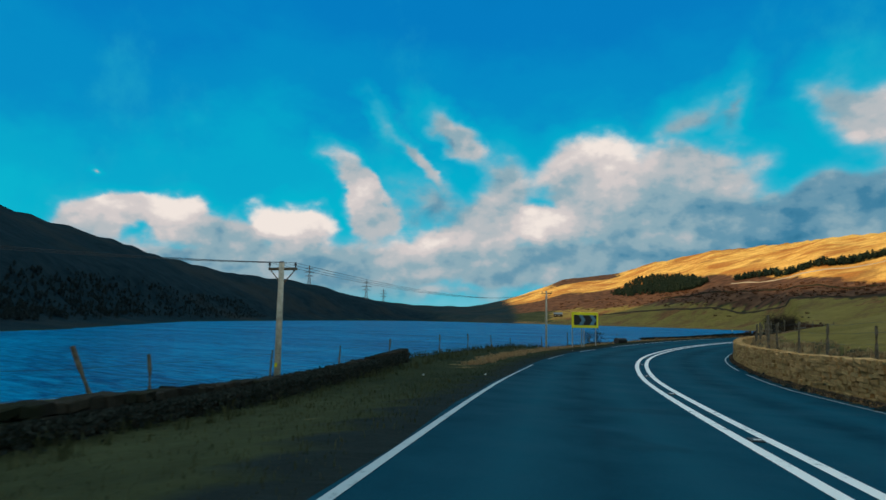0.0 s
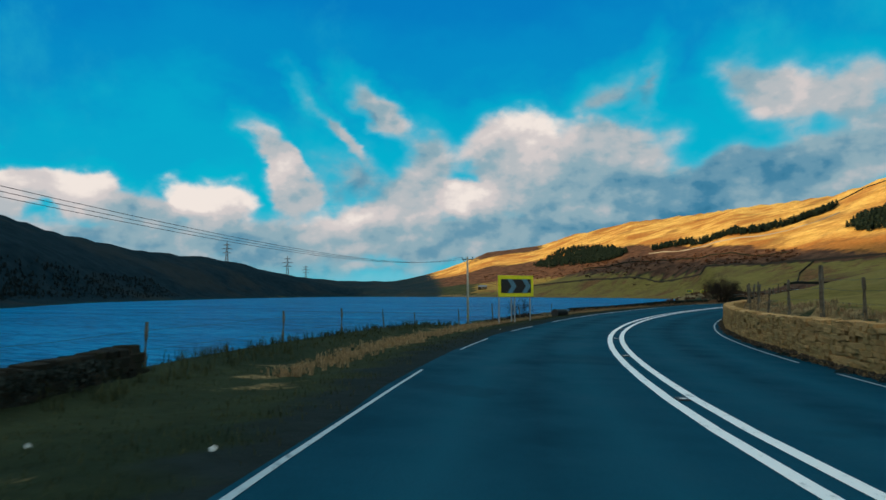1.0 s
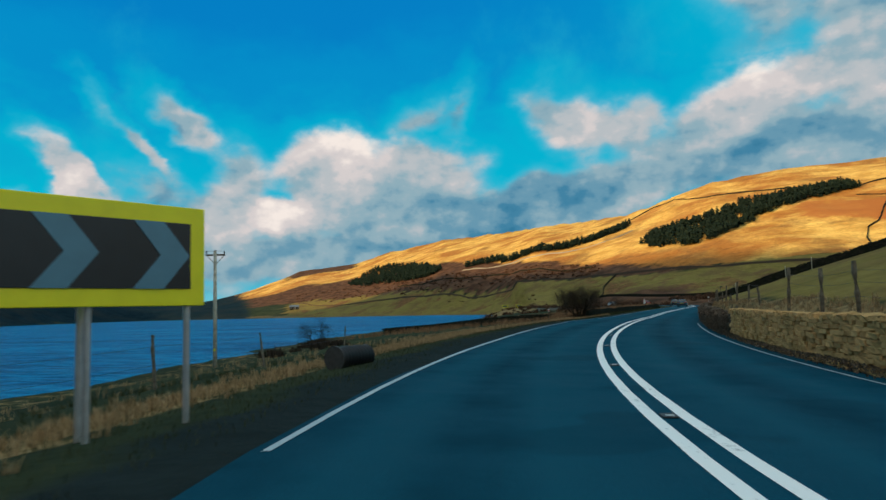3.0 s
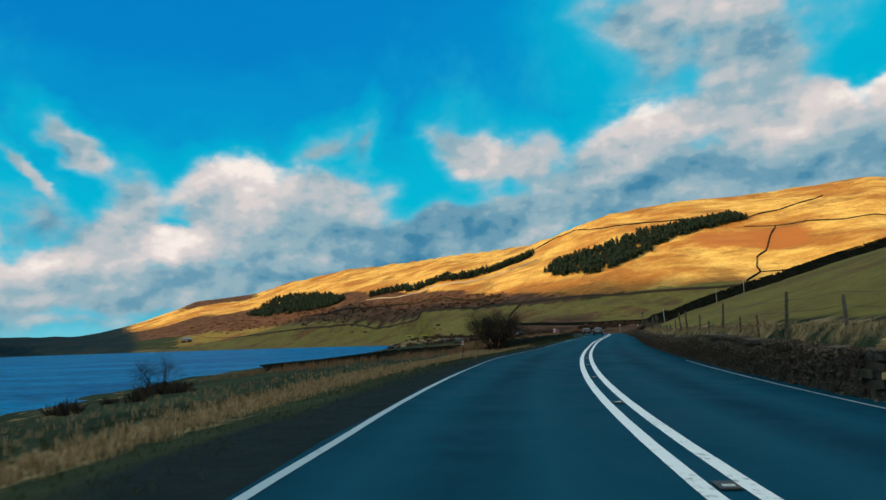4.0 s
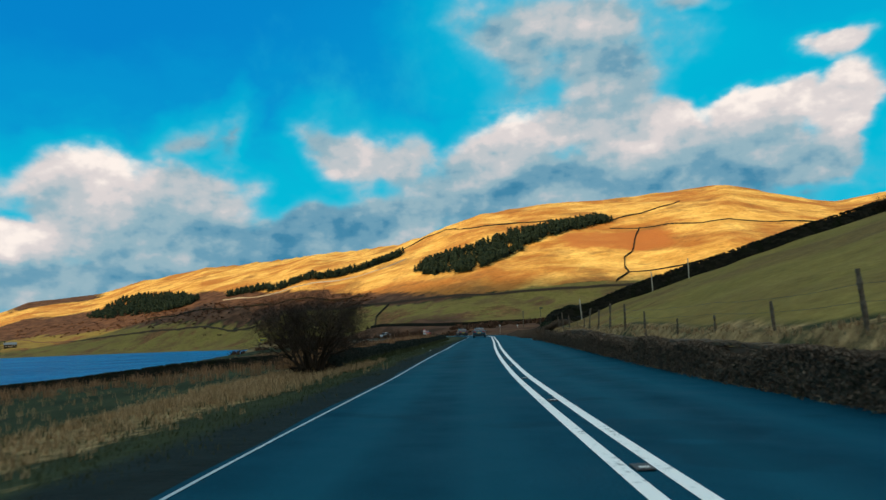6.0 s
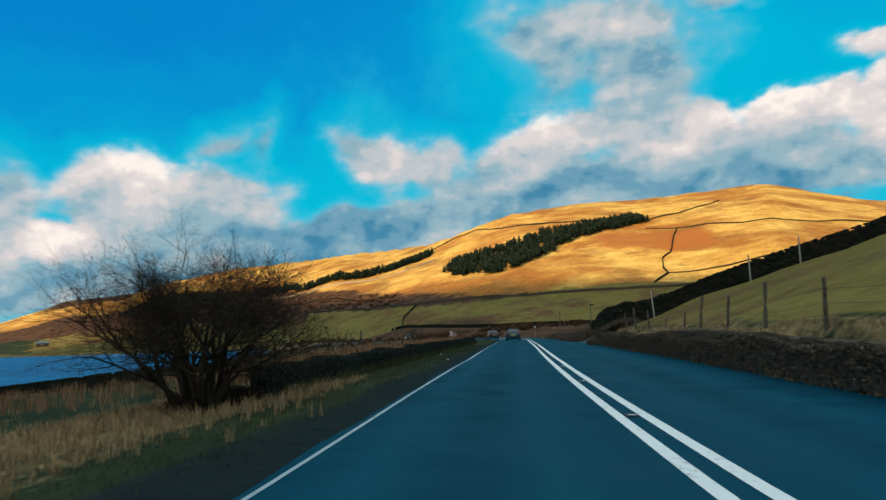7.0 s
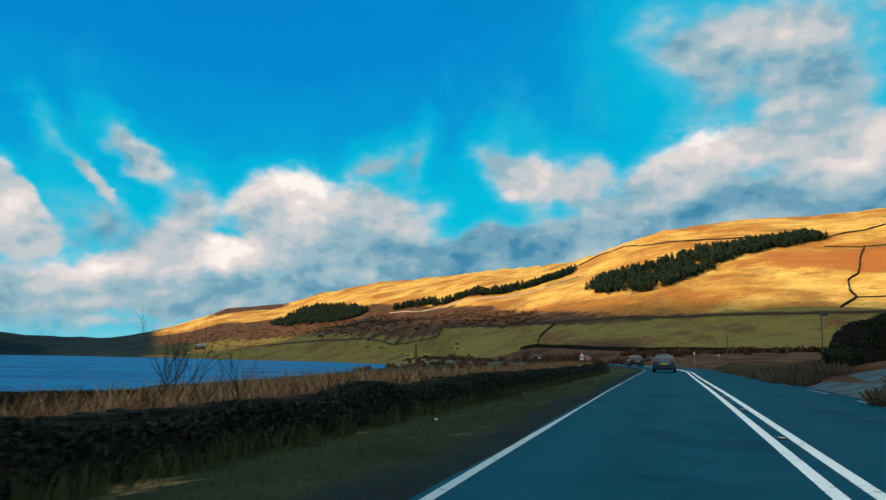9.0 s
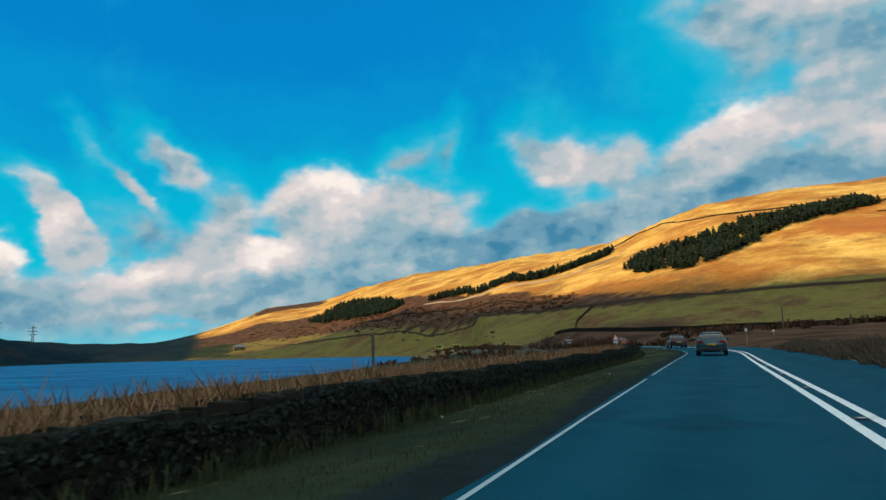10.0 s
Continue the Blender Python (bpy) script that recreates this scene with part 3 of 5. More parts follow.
# ---------------------------------------------------------------- mesh helpers
def mesh_object(name, verts, faces, mat, parent=None, label="", smooth_shade=False):
    me = bpy.data.meshes.new(name)
    me.from_pydata([tuple(v) for v in verts], [], [tuple(f) for f in faces])
    me.materials.append(mat)
    if smooth_shade:
        me.polygons.foreach_set("use_smooth", [True] * len(me.polygons))
    me.update()
    ob = new(name, me)
    if parent:
        ob.parent = parent
    return tagged(ob, label)


def part(name, bm, mat, parent=None, label="", smooth_shade=False):
    me = bpy.data.meshes.new(name)
    bmesh.ops.recalc_face_normals(bm, faces=bm.faces)
    bm.to_mesh(me)
    bm.free()
    me.materials.append(mat)
    if smooth_shade:
        me.polygons.foreach_set("use_smooth", [True] * len(me.polygons))
    ob = new(name, me)
    if parent:
        ob.parent = parent
    return tagged(ob, label)


def thing(name, m, label, category, group=""):
    ob = new(name)
    ob.empty_display_size = 0.2
    ob.matrix_world = m
    return tagged(ob, label, category, group)


def box(sx, sy, sz, at=(0, 0, 0), bevel=0.0, turn=None):
    """A box with its base centre at the point given."""
    bm = bmesh.new()
    bmesh.ops.create_cube(bm, size=1.0)
    bmesh.ops.scale(bm, vec=(sx, sy, sz), verts=bm.verts)
    bmesh.ops.translate(bm, vec=(0, 0, sz / 2), verts=bm.verts)
    if bevel:
        bmesh.ops.bevel(bm, geom=list(bm.edges), offset=bevel, segments=2, affect="EDGES", profile=0.6)
    if turn is not None:
        bmesh.ops.transform(bm, matrix=turn, verts=bm.verts)
    bmesh.ops.translate(bm, vec=at, verts=bm.verts)
    return bm


def tube(points, radii, sides=8, caps=True):
    """A tapered tube through the points."""
    bm = bmesh.new()
    rings = []
    for i, p in enumerate(points):
        p = Vector(p)
        d = Vector(points[min(i + 1, len(points) - 1)]) - Vector(points[max(i - 1, 0)])
        q = d.to_track_quat("Z", "Y")
        r = radii[i] if isinstance(radii, (list, tuple)) else radii
        rings.append([bm.verts.new(p + q @ Vector((math.cos(a) * r, math.sin(a) * r, 0))) for a in (6.2832 * k / sides for k in range(sides))])
    for a, b in zip(rings, rings[1:]):
        for k in range(sides):
            bm.faces.new((a[k], a[(k + 1) % sides], b[(k + 1) % sides], b[k]))
    if caps:
        bm.faces.new(rings[0][::-1])
        bm.faces.new(rings[-1])
    return bm


def prism(outline, depth, axis="y"):
    """A flat outline in x-z, drawn out along y from 0 to depth."""
    bm = bmesh.new()
    a = [bm.verts.new((x, 0, z)) for x, z in outline]
    b = [bm.verts.new((x, depth, z)) for x, z in outline]
    bm.faces.new(a)
    bm.faces.new(b[::-1])
    n = len(outline)
    for k in range(n):
        bm.faces.new((a[k], b[k], b[(k + 1) % n], a[(k + 1) % n]))
    return bm


def joined(*bms):
    out = bmesh.new()
    for b in bms:
        me = bpy.data.meshes.new("scratch")
        b.to_mesh(me)
        b.free()
        out.from_mesh(me)
        bpy.data.meshes.remove(me)
    return out

# ---------------------------------------------------------------- ground, water, road
def stretch_out(lo, hi, step, reach, grow):
    core = list(np.arange(lo, hi + step / 2, step))
    up, s = [hi], step
    while up[-1] < reach:
        s = min(s * (1 + grow), 120)
        up.append(up[-1] + s)
    down, s = [lo], step
    while down[-1] > -reach:
        s = min(s * (1 + grow), 120)
        down.append(down[-1] - s)
    return np.array(down[:0:-1] + core + up[1:])


# the strip of dry grass beside the road: offset from the edge and half width
BAND_Y = (20, 29, 37, 44, 60, 70, 90, 105, 113)
BAND_AT = (2.2, 2.3, 2.25, 3.2, 3.4, 4.2, 5.0, 5.6, 5.6)
BAND_WIDE = (.40, .50, .50, .80, 1.0, 1.6, 2.2, 2.8, 2.4)


def build_ground():
    xs, ys = stretch_out(-45, 14, 0.8, 3600, 0.035), stretch_out(-14, 250, 1.2, 3600, 0.030)
    gx, gy = np.meshgrid(xs, ys)
    x, y = gx.ravel(), gy.ravel()
    z = land(x, y)
    off, ry = road_frame(x, y)
    sd = shore_distance(x, y)
    left, right = -(off + HALF_LEFT), off - HALF_RIGHT
    dx, dy = x - ORIGIN[0], y - ORIGIN[1]
    r, az = np.hypot(dx, dy), np.degrees(np.arctan2(dx, dy))
    foot, ridge = np.interp(az, HILL_AZ, HILL_FOOT), np.interp(az, HILL_AZ, HILL_RIDGE)
    up = (r - foot) / (ridge - foot)
    near_road = ry < 205
    # lower border of the sunlit slope by bearing; rough and moor colours part here
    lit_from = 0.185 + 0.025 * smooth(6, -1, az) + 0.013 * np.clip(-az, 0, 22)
    lakeside = (off < 0) & (off > -110) & (ry < 470) & (sd > 0)
    straw = np.where(lakeside, np.exp(-((left - np.interp(ry, BAND_Y, BAND_AT)) / np.interp(ry, BAND_Y, BAND_WIDE)) ** 4) * 0.85 * smooth(16, 26, ry) * smooth(122, 116, ry) + smooth(14, 4, sd) * 0.4, 0)
    straw = np.where((off < 0) & (ry > 330) & (sd > 0), smooth(34, 14, sd) * 0.9, straw) + np.where((off < 0) & (ry > 118) & (ry < 215), 0.26 * smooth(1.0, 2.0, left) * smooth(4.2, 3.4, left), 0)
    straw = np.where((off > 0) & near_road, smooth(3.2, 1.2, right) * smooth(0.8, 1.2, right) * 0.95, straw)
    field = np.where((off > 0) & near_road & (y < 144), smooth(1.5, 3.0, right), 0)
    field = np.maximum(field, np.where((az > -33) & ((off > 0) | (ry > 330)), smooth(-0.10, -0.06, up) * smooth(0.20, 0.185, up), 0))
    field = np.where((az > -5) & (az < 2), field * 0.85, field)
    rough = np.where((off > 0) & (y > 144), smooth(0.02, -0.02, up) * 0.8, 0)
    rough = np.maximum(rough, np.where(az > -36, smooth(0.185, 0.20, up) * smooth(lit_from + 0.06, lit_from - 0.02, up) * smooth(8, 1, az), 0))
    rough = np.maximum(rough, np.where(off > 0, 0.8 * np.exp(-((az + 1.8) / 3.8) ** 4 - ((up - 0.05) / 0.075) ** 2) + 0.6 * np.exp(-((az - 7.5) / 1.6) ** 2 - ((up - 0.13) / 0.03) ** 2), 0))
    # where the far hill gets its painted shade tone
    hill_shade = 0.95 * smooth(-34.5, -37.5, az) * np.where((off < -110) & (sd > 0), 1, 0)
    rough = np.maximum(rough, np.where((off < 0) & (ry >= 330), 0.7 * smooth(-0.05, -0.10, up) * smooth(20, 50, sd), 0))
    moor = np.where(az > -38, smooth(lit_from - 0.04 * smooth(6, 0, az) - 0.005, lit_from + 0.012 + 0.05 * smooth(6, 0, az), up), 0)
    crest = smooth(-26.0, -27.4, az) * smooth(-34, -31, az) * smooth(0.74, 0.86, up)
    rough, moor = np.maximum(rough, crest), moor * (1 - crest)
    bracken = np.exp(-((az - 13.9) / 4.8) ** 4 - ((up - 0.455 - 0.006 * (13.9 - az)) / 0.085) ** 4) * 0.95 + np.exp(-((az + 29.5) / 3.5) ** 2 - ((up - 0.66) / 0.2) ** 2) * 0.5
    mud = np.where(off > 0, smooth(1.1, 0.6, right), smooth(1.75 - 0.6 * smooth(95, 115, ry), 0.9 - 0.4 * smooth(95, 115, ry), left)) * 0.8
    n, m = len(ys), len(xs)
    idx = np.arange(n * m).reshape(n, m)
    faces = np.stack([idx[:-1, :-1], idx[:-1, 1:], idx[1:, 1:], idx[1:, :-1]], -1).reshape(-1, 4)
    me = bpy.data.meshes.new("ground")
    me.from_pydata(np.stack([x, y, z], 1).tolist(), [], faces.tolist())
    me.polygons.foreach_set("use_smooth", np.ones(len(faces), bool))
    for name, v in (("straw", straw), ("field", field), ("rough", rough), ("moor", moor), ("bracken", bracken), ("hill_shade", hill_shade), ("mud", mud)):
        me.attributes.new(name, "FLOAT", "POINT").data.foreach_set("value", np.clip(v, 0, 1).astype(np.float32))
    me.materials.append(GRASSLAND)
    me.update()
    tagged(new("ground", me), "grassy valley floor and moorland hillsides", "ground", kind="structure")


def ribbon(a, b, lift, k0, k1, step=1, wobble=0.0):
    """Vertices and faces of a strip between two offsets from the centre line."""
    vs, fs, ends = [], [], (a, b)
    cols = 1 if callable(a) and callable(b) else 20 if callable(a) else max(1, int(round(abs(b - a) / 1.2)))
    for k in range(k0, k1 + 1, step):
        a, b = (e(LINE[k][1]) if callable(e) else e for e in ends)
        for c in range(cols + 1):
            o = a + (b - a) * c / cols
            if wobble and c in (0, cols):
                o += wobble * math.sin(k * 1.7 + c) * math.sin(k * 0.61 + 1)
            p = LINE[k] + RIGHT[k] * o
            vs.append((p[0], p[1], float(road_height(o, LINE[k][1])) + lift))
    n = cols + 1
    for r in range(len(vs) // n - 1):
        for c in range(cols):
            i = r * n + c
            fs.append((i, i + 1, i + n + 1, i + n))
    return vs, fs


build_ground()
lake = mesh_object("water", [(-1500, -400, WATER), (60, -400, WATER), (60, 1300, WATER), (-1500, 1300, WATER)], [(0, 1, 2, 3)], LAKE)
tagged(lake, "rippled blue reservoir water", "water", kind="structure")
LAST = len(LINE) - 1
vs, fs = ribbon(lambda y: left_edge(y) - 0.12, HALF_RIGHT + 0.55, 0.0, 0, LAST, wobble=0.06)
road = tagged(mesh_object("road", vs, fs, ASPHALT, smooth_shade=True), "dark grey worn asphalt road", "road", kind="structure")


def road_wear():
    """Wheel tracks polished in both lanes, oily strips between them, and two relaid stretches."""
    co = np.array([v.co for v in road.data.vertices])
    off, ry = road_frame(co[:, 0], co[:, 1])
    polish = sum(np.exp(-((off - c) / 0.34) ** 2) for c in (-2.55, -1.05, 1.25, 2.75))
    oil = sum(np.exp(-((off - c) / 0.40) ** 2) for c in (-1.8, 2.0)) + smooth(0.7, 0.1, off + HALF_LEFT) * 0.8
    relaid = smooth(93, 95, ry) * 0.45 + smooth(120, 122, ry) * 0.45
    for name, v in (("polish", polish), ("oil", oil), ("relaid", relaid)):
        road.data.attributes.new(name, "FLOAT", "POINT").data.foreach_set("value", np.clip(v, 0, 1).astype(np.float32))


road_wear()


def road_marks():
    def wear(y):
        return float(np.interp(y, WEAR_Y, WEAR_WIDE))

    def mark(name, label, a, b, k0, k1, lift=0.006, mat=PAINT):
        v, f = ribbon(a, b, lift, k0, k1)
        tagged(mesh_object(name, v, f, mat), label, "road marking", kind="structure")
    mark("centre_line", "solid white centre line, one of a pair", -0.075, 0.075, 0, LAST - 12)
    mark("centre_line", "solid white centre line, one of a pair", 0.285, 0.435, 0, LAST - 12)
    # edge lines with worn gaps
    rng = random.Random(4)
    for side, a in (("left", -HALF_LEFT), ("right", HALF_RIGHT)):
        k = 0
        while k < LAST - 14:
            n = rng.choice((5, 8, 12, 14))
            sparse = 40 < k < 54 if side == "left" else LINE[k][1] > 62
            if sparse:
                n = 2
            if side == "left":
                mark("edge_line", "thin worn white edge line", lambda y: left_edge(y) - wear(y), lambda y: left_edge(y) + wear(y), k, min(k + n, LAST - 12), mat=FADED_PAINT)
            elif not 62 < LINE[k][1] < 141:
                mark("edge_line", "thin worn white edge line", a - 0.03, a + 0.03, k, min(k + n, LAST - 12), mat=FADED_PAINT)
            k += n + (2 if sparse else 1 if rng.random() < 0.2 else 0)


road_marks()


def cat_eye(x, y, z, rz):
    e = thing("cat_eye", pose(x, y, z, 0, 0, rz), "small iron cat's eye road stud set between the lines", "road stud", "road studs")
    part("casting", box(0.16, 0.26, 0.018, bevel=0.006), IRON, e)
    part("reflector", box(0.09, 0.03, 0.026, (0, -0.05, 0.0), 0.004), WHITE, e, "pale glass reflector")
    return e


first = None
for k in range(28, 150, 3):
    o = 0.18
    p = LINE[k] + RIGHT[k] * o
    rz = math.degrees(math.atan2(-TANGENT[k][0], TANGENT[k][1]))
    z = float(road_height(o, LINE[k][1])) + 0.004
    if first is None:
        first = cat_eye(p[0], p[1], z, rz)
    else:
        copy_thing(first, pose(p[0], p[1], z, 0, 0, rz))

# ---------------------------------------------------------------- roadside things
def heading(k):
    return math.degrees(math.atan2(-TANGENT[k][0], TANGENT[k][1]))


def chevron_sign(m, wide, high, base, posts, label, group=""):
    """A chevron board on posts: x along the board, -y its face, z up from the ground."""
    s = thing("chevron_sign", m, label, "road sign", group)
    part("backing_board", box(wide, 0.04, high, (0, 0, base), 0.012), YELLOW, s, "fluorescent yellow backing board")
    iw, ih = wide * 0.85, high * 0.66
    z0 = base + (high - ih) / 2
    part("black_panel", box(iw, 0.012, ih, (0, -0.027, z0), 0.003), BLACK_FILM, s, "black panel")
    arm = ih * 0.5
    for c in (-0.139, 0.345):
        x0, w = c * iw, iw * 0.165
        pts = [(x0 - w, z0), (x0, z0), (x0 + arm * 0.82, z0 + ih / 2), (x0, z0 + ih), (x0 - w, z0 + ih), (x0 - w + arm * 0.82, z0 + ih / 2)]
        bm = prism(pts, 0.006)
        bmesh.ops.translate(bm, vec=(0, -0.0415, 0), verts=bm.verts)
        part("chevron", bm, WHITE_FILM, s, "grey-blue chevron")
    for x, y in posts:
        part("post", tube([(x, y, -0.35), (x, y, base + high * 0.9)], 0.034, 10), STEEL, s, "galvanised tube post")
    for x, y in posts:
        for z in (base + 0.2, base + high - 0.2):
            part("bracket", box(0.14, 0.05, 0.05, (x, y * 0.5, z), 0.008), STEEL, s)
    return s


ax, ay = -23.38, 42.5
chevron_sign(pose(ax, ay, land_at(ax, ay), 0, 0, math.degrees(math.atan2(2.15, 0.85))), 2.3, 1.06, 0.72 - land_at(ax, ay),
             [(-1.05, 0.07), (-0.04, 0.07), (0.02, 0.40), (0.99, 0.07)], "large yellow and black double chevron board on grey steel posts")


def far_sign(x, y, rz):
    return chevron_sign(pose(x, y, land_at(x, y), 0, 0, rz), 2.9, 1.25, 1.0 - land_at(x, y), [(-1.0, 0.07), (1.0, 0.07)],
                        "distant yellow chevron board at the bend by the water", "far chevron boards")


far_sign(-106, 393, 12)
far_sign(-99.0, 394.5, 12)


def utility_pole(x, y, top, rz, lean=0.0, arm=1.25, group="poles of the overhead line"):
    z = land_at(x, y)
    h = top - z
    p = thing("utility_pole", pose(x, y, z, 0, lean, rz), "weathered wooden overhead line pole with a crossarm and insulators", "utility pole", group)
    part("shaft", tube([(0, 0, -0.4), (0, 0, h * 0.5), (0, 0, h)], [0.135, 0.12, 0.10], 14), POLE_WOOD, p, smooth_shade=True)
    part("crossarm", box(arm, 0.09, 0.11, (0, 0.11, h - 0.32), 0.012), WOOD, p, "grey timber crossarm")
    for s in (-1, 1):
        part("brace", tube([(s * arm * 0.44, 0.1, h - 0.30), (s * 0.05, 0.1, h - 0.85)], 0.022, 6), WOOD, p, "steel strut brace")
    for s in (-0.47, 0.02, 0.45):
        i = part("insulator", tube([(s * arm, 0.1, h - 0.22), (s * arm, 0.1, h - 0.14), (s * arm, 0.1, h - 0.13), (s * arm, 0.1, h - 0.07), (s * arm, 0.1, h - 0.06), (s * arm, 0.1, h)],
                                   [0.02, 0.02, 0.05, 0.055, 0.035, 0.03], 10), IRON, p, "dark brown porcelain insulator")
    part("marker_plate", box(0.10, 0.012, 0.16, (0, -0.135, h * 0.16)), YELLOW, p, "small yellow warning plate")
    part("pole_cap", tube([(0, 0, h), (0, 0, h + 0.03)], [0.105, 0.07], 12), IRON, p)
    return p


POLES = [(-7.0, -30.0, 4.2), (-22.55, 16.55, 3.3), (-46.6, 74.8, 4.85), (-84.0, 143.0, 5.6)]
for (x, y, top), rz in zip(POLES[:3], (25, 24, 22)):
    utility_pole(x, y, top, rz)


def wires():
    for c in (-0.55, 0.02, 0.55):
        for (x0, y0, z0), (x1, y1, z1) in zip(POLES[:2], POLES[1:3]):
            a, b = Vector((x0 + c * 0.9, y0 + c * 0.38, z0 - 0.02)), Vector((x1 + c * 0.9, y1 + c * 0.38, z1 - 0.02))
            pts = [a.lerp(b, k / 20) - Vector((0, 0, 1.1 * 4 * (k / 20) * (1 - k / 20))) for k in range(21)]
            w = part("overhead_wire", tube(pts, 0.008, 5), IRON)
            tagged(w, "thin dark sagging overhead electricity wire", "wire", "overhead wires")


wires()


# ---- post and wire fences
def post_mesh(name, h, r, seed, square=False):
    rng = random.Random(seed)
    pts = [(rng.uniform(-.01, .01), rng.uniform(-.01, .01), z) for z in (-0.35, h * 0.35, h * 0.75, h)]
    bm = tube(pts, [r * 1.05, r, r * 0.97, r * 0.82], 4 if square else 9)
    return bm


def fence(name, label, spots, height, radius, seed, wires_at, vary=0.12):
    """spots: plan points along the fence. One thing with each post and wire as a part."""
    rng = random.Random(seed)
    x0, y0 = spots[0]
    f = thing(name, pose(x0, y0, land_at(x0, y0)), label, "fence")
    base = f.matrix_world.translation
    shapes = []
    for k in range(4):
        ob = part("post", post_mesh("post", height * (1 + vary * (k - 1.5) * 0.5), radius * (0.8 + 0.16 * k), seed + k, k % 2 == 1), WOOD, f)
        shapes.append(ob.data)
        bpy.data.objects.remove(ob)
    tops = []
    for x, y in spots:
        z = land_at(x, y)
        ob = new("post", rng.choice(shapes))
        ob.parent = f
        ob.matrix_basis = Matrix.Translation((x - base.x, y - base.y, z - base.z)) @ pose(0, 0, 0, rng.gauss(0, 3.5), rng.gauss(0, 3.5), rng.uniform(0, 180))
        tops.append(Vector((x - base.x, y - base.y, z - base.z)))
    for h in wires_at:
        pts = []
        for a, b in zip(tops, tops[1:]):
            pts += [a + Vector((0, 0, h)), a.lerp(b, 0.5) + Vector((0, 0, h - 0.025))]
        pts.append(tops[-1] + Vector((0, 0, h)))
        part("wire", tube(pts, 0.0035, 4), IRON, f, "rusty strand of fence wire")
    return f


def line_of(y0, y1, off, step, jitter, seed):
    rng = random.Random(seed)
    out, y = [], y0
    while y < y1:
        out.append(tuple(beside(y, off + rng.uniform(-jitter, jitter))))
        y += step * rng.uniform(0.8, 1.2)
    return out


fence("field_fence", "grey weathered post and wire fence on top of the roadside wall", line_of(14, 62, HALF_RIGHT + 1.5, 3.3, 0.06, 3), 0.98, 0.052, 31, (0.3, 0.6, 0.85), 0.3)
fence("field_fence", "low weathered post and wire fence along the field bank", line_of(64, 141, HALF_RIGHT + 1.6, 3.3, 0.1, 13), 0.80, 0.046, 33, (0.4, 0.7), 0.75)
fence("shore_fence", "thin dark post and wire fence between the wall and the water", line_of(-18, 66, -HALF_LEFT - 6.0, 4.6, 0.25, 5), 1.05, 0.036, 47, (0.5, 0.9))
leaner = part("leaning_post", post_mesh("post", 1.7, 0.06, 9), WOOD)
lx, ly = -14.6, 6.4
leaner.matrix_world = pose(lx, ly, land_at(lx, ly), 19, -8, 0)
tagged(leaner, "dark leaning timber post by the water", "post")


def lone_post(x, y, h, r, label, lean=(0, 0)):
    ob = part("timber_post", post_mesh("post", h, r, int(abs(x * 7))), WOOD)
    ob.matrix_world = pose(x, y, land_at(x, y), lean[0], lean[1], 30)
    return tagged(ob, label, "post", "lone posts by the shore")


lone_post(-34.6, 168.7, 2.8, 0.10, "tall dark timber post behind the roadside wall")
for x, y, h in ((-31.5, 190, 1.7), (-33.0, 206, 1.9), (-30.5, 226, 1.9), (-36, 232, 1.8)):
    lone_post(x, y, h, 0.07, "dark timber post beyond the roadside wall", (random.Random(int(y)).gauss(0, 3), 2))


def pipe_section(x, y):
    z = land_at(x, y)
    p = thing("drain_pipe", pose(x, y, z + 0.18, 0, 0, heading(70) + 78), "short black corrugated drain pipe lying in the grass", "pipe")
    bm = bmesh.new()
    rings = []
    for k in range(23):
        u = k / 22
        r = 0.23 + 0.012 * math.cos(u * 60)
        rings.append([bm.verts.new((-0.52 + 1.04 * u, math.cos(a) * r, math.sin(a) * r)) for a in (6.2832 * j / 18 for j in range(18))])
    for a, b in zip(rings, rings[1:]):
        for j in range(18):
            bm.faces.new((a[j], a[(j + 1) % 18], b[(j + 1) % 18], b[j]))
    geom = bmesh.ops.solidify(bm, geom=list(bm.faces), thickness=0.03)
    part("tube_wall", bm, plain("black_plastic", (0.014, 0.014, 0.015), 0.5, 0, 0.3, 5.0), p, smooth_shade=True)
    part("end_collar", joined(tube([(-0.56, 0, 0), (-0.50, 0, 0)], 0.255, 18)), plain("scuffed_plastic", (0.03, 0.028, 0.026), 0.7, 0, 0.4, 9.0), p)


pipe_section(-24.5, 50.2)


def marker_post(x, y, lean):
    z = land_at(x, y)
    m = thing("verge_marker", pose(x, y, z, 0, lean, 10), "thin dark verge stake with a small white and red head", "marker post")
    part("stake", tube([(0, 0, -0.3), (0, 0, 0.45 - z)], 0.016, 8), IRON, m)
    part("head", box(0.085, 0.03, 0.17, (0, -0.035, 0.30 - z), 0.006), WHITE, m, "white head")
    part("red_band", box(0.089, 0.034, 0.07, (0, -0.035, 0.35 - z), 0.004), RED, m, "red reflective band")


marker_post(-26.15, 81.6, 2)


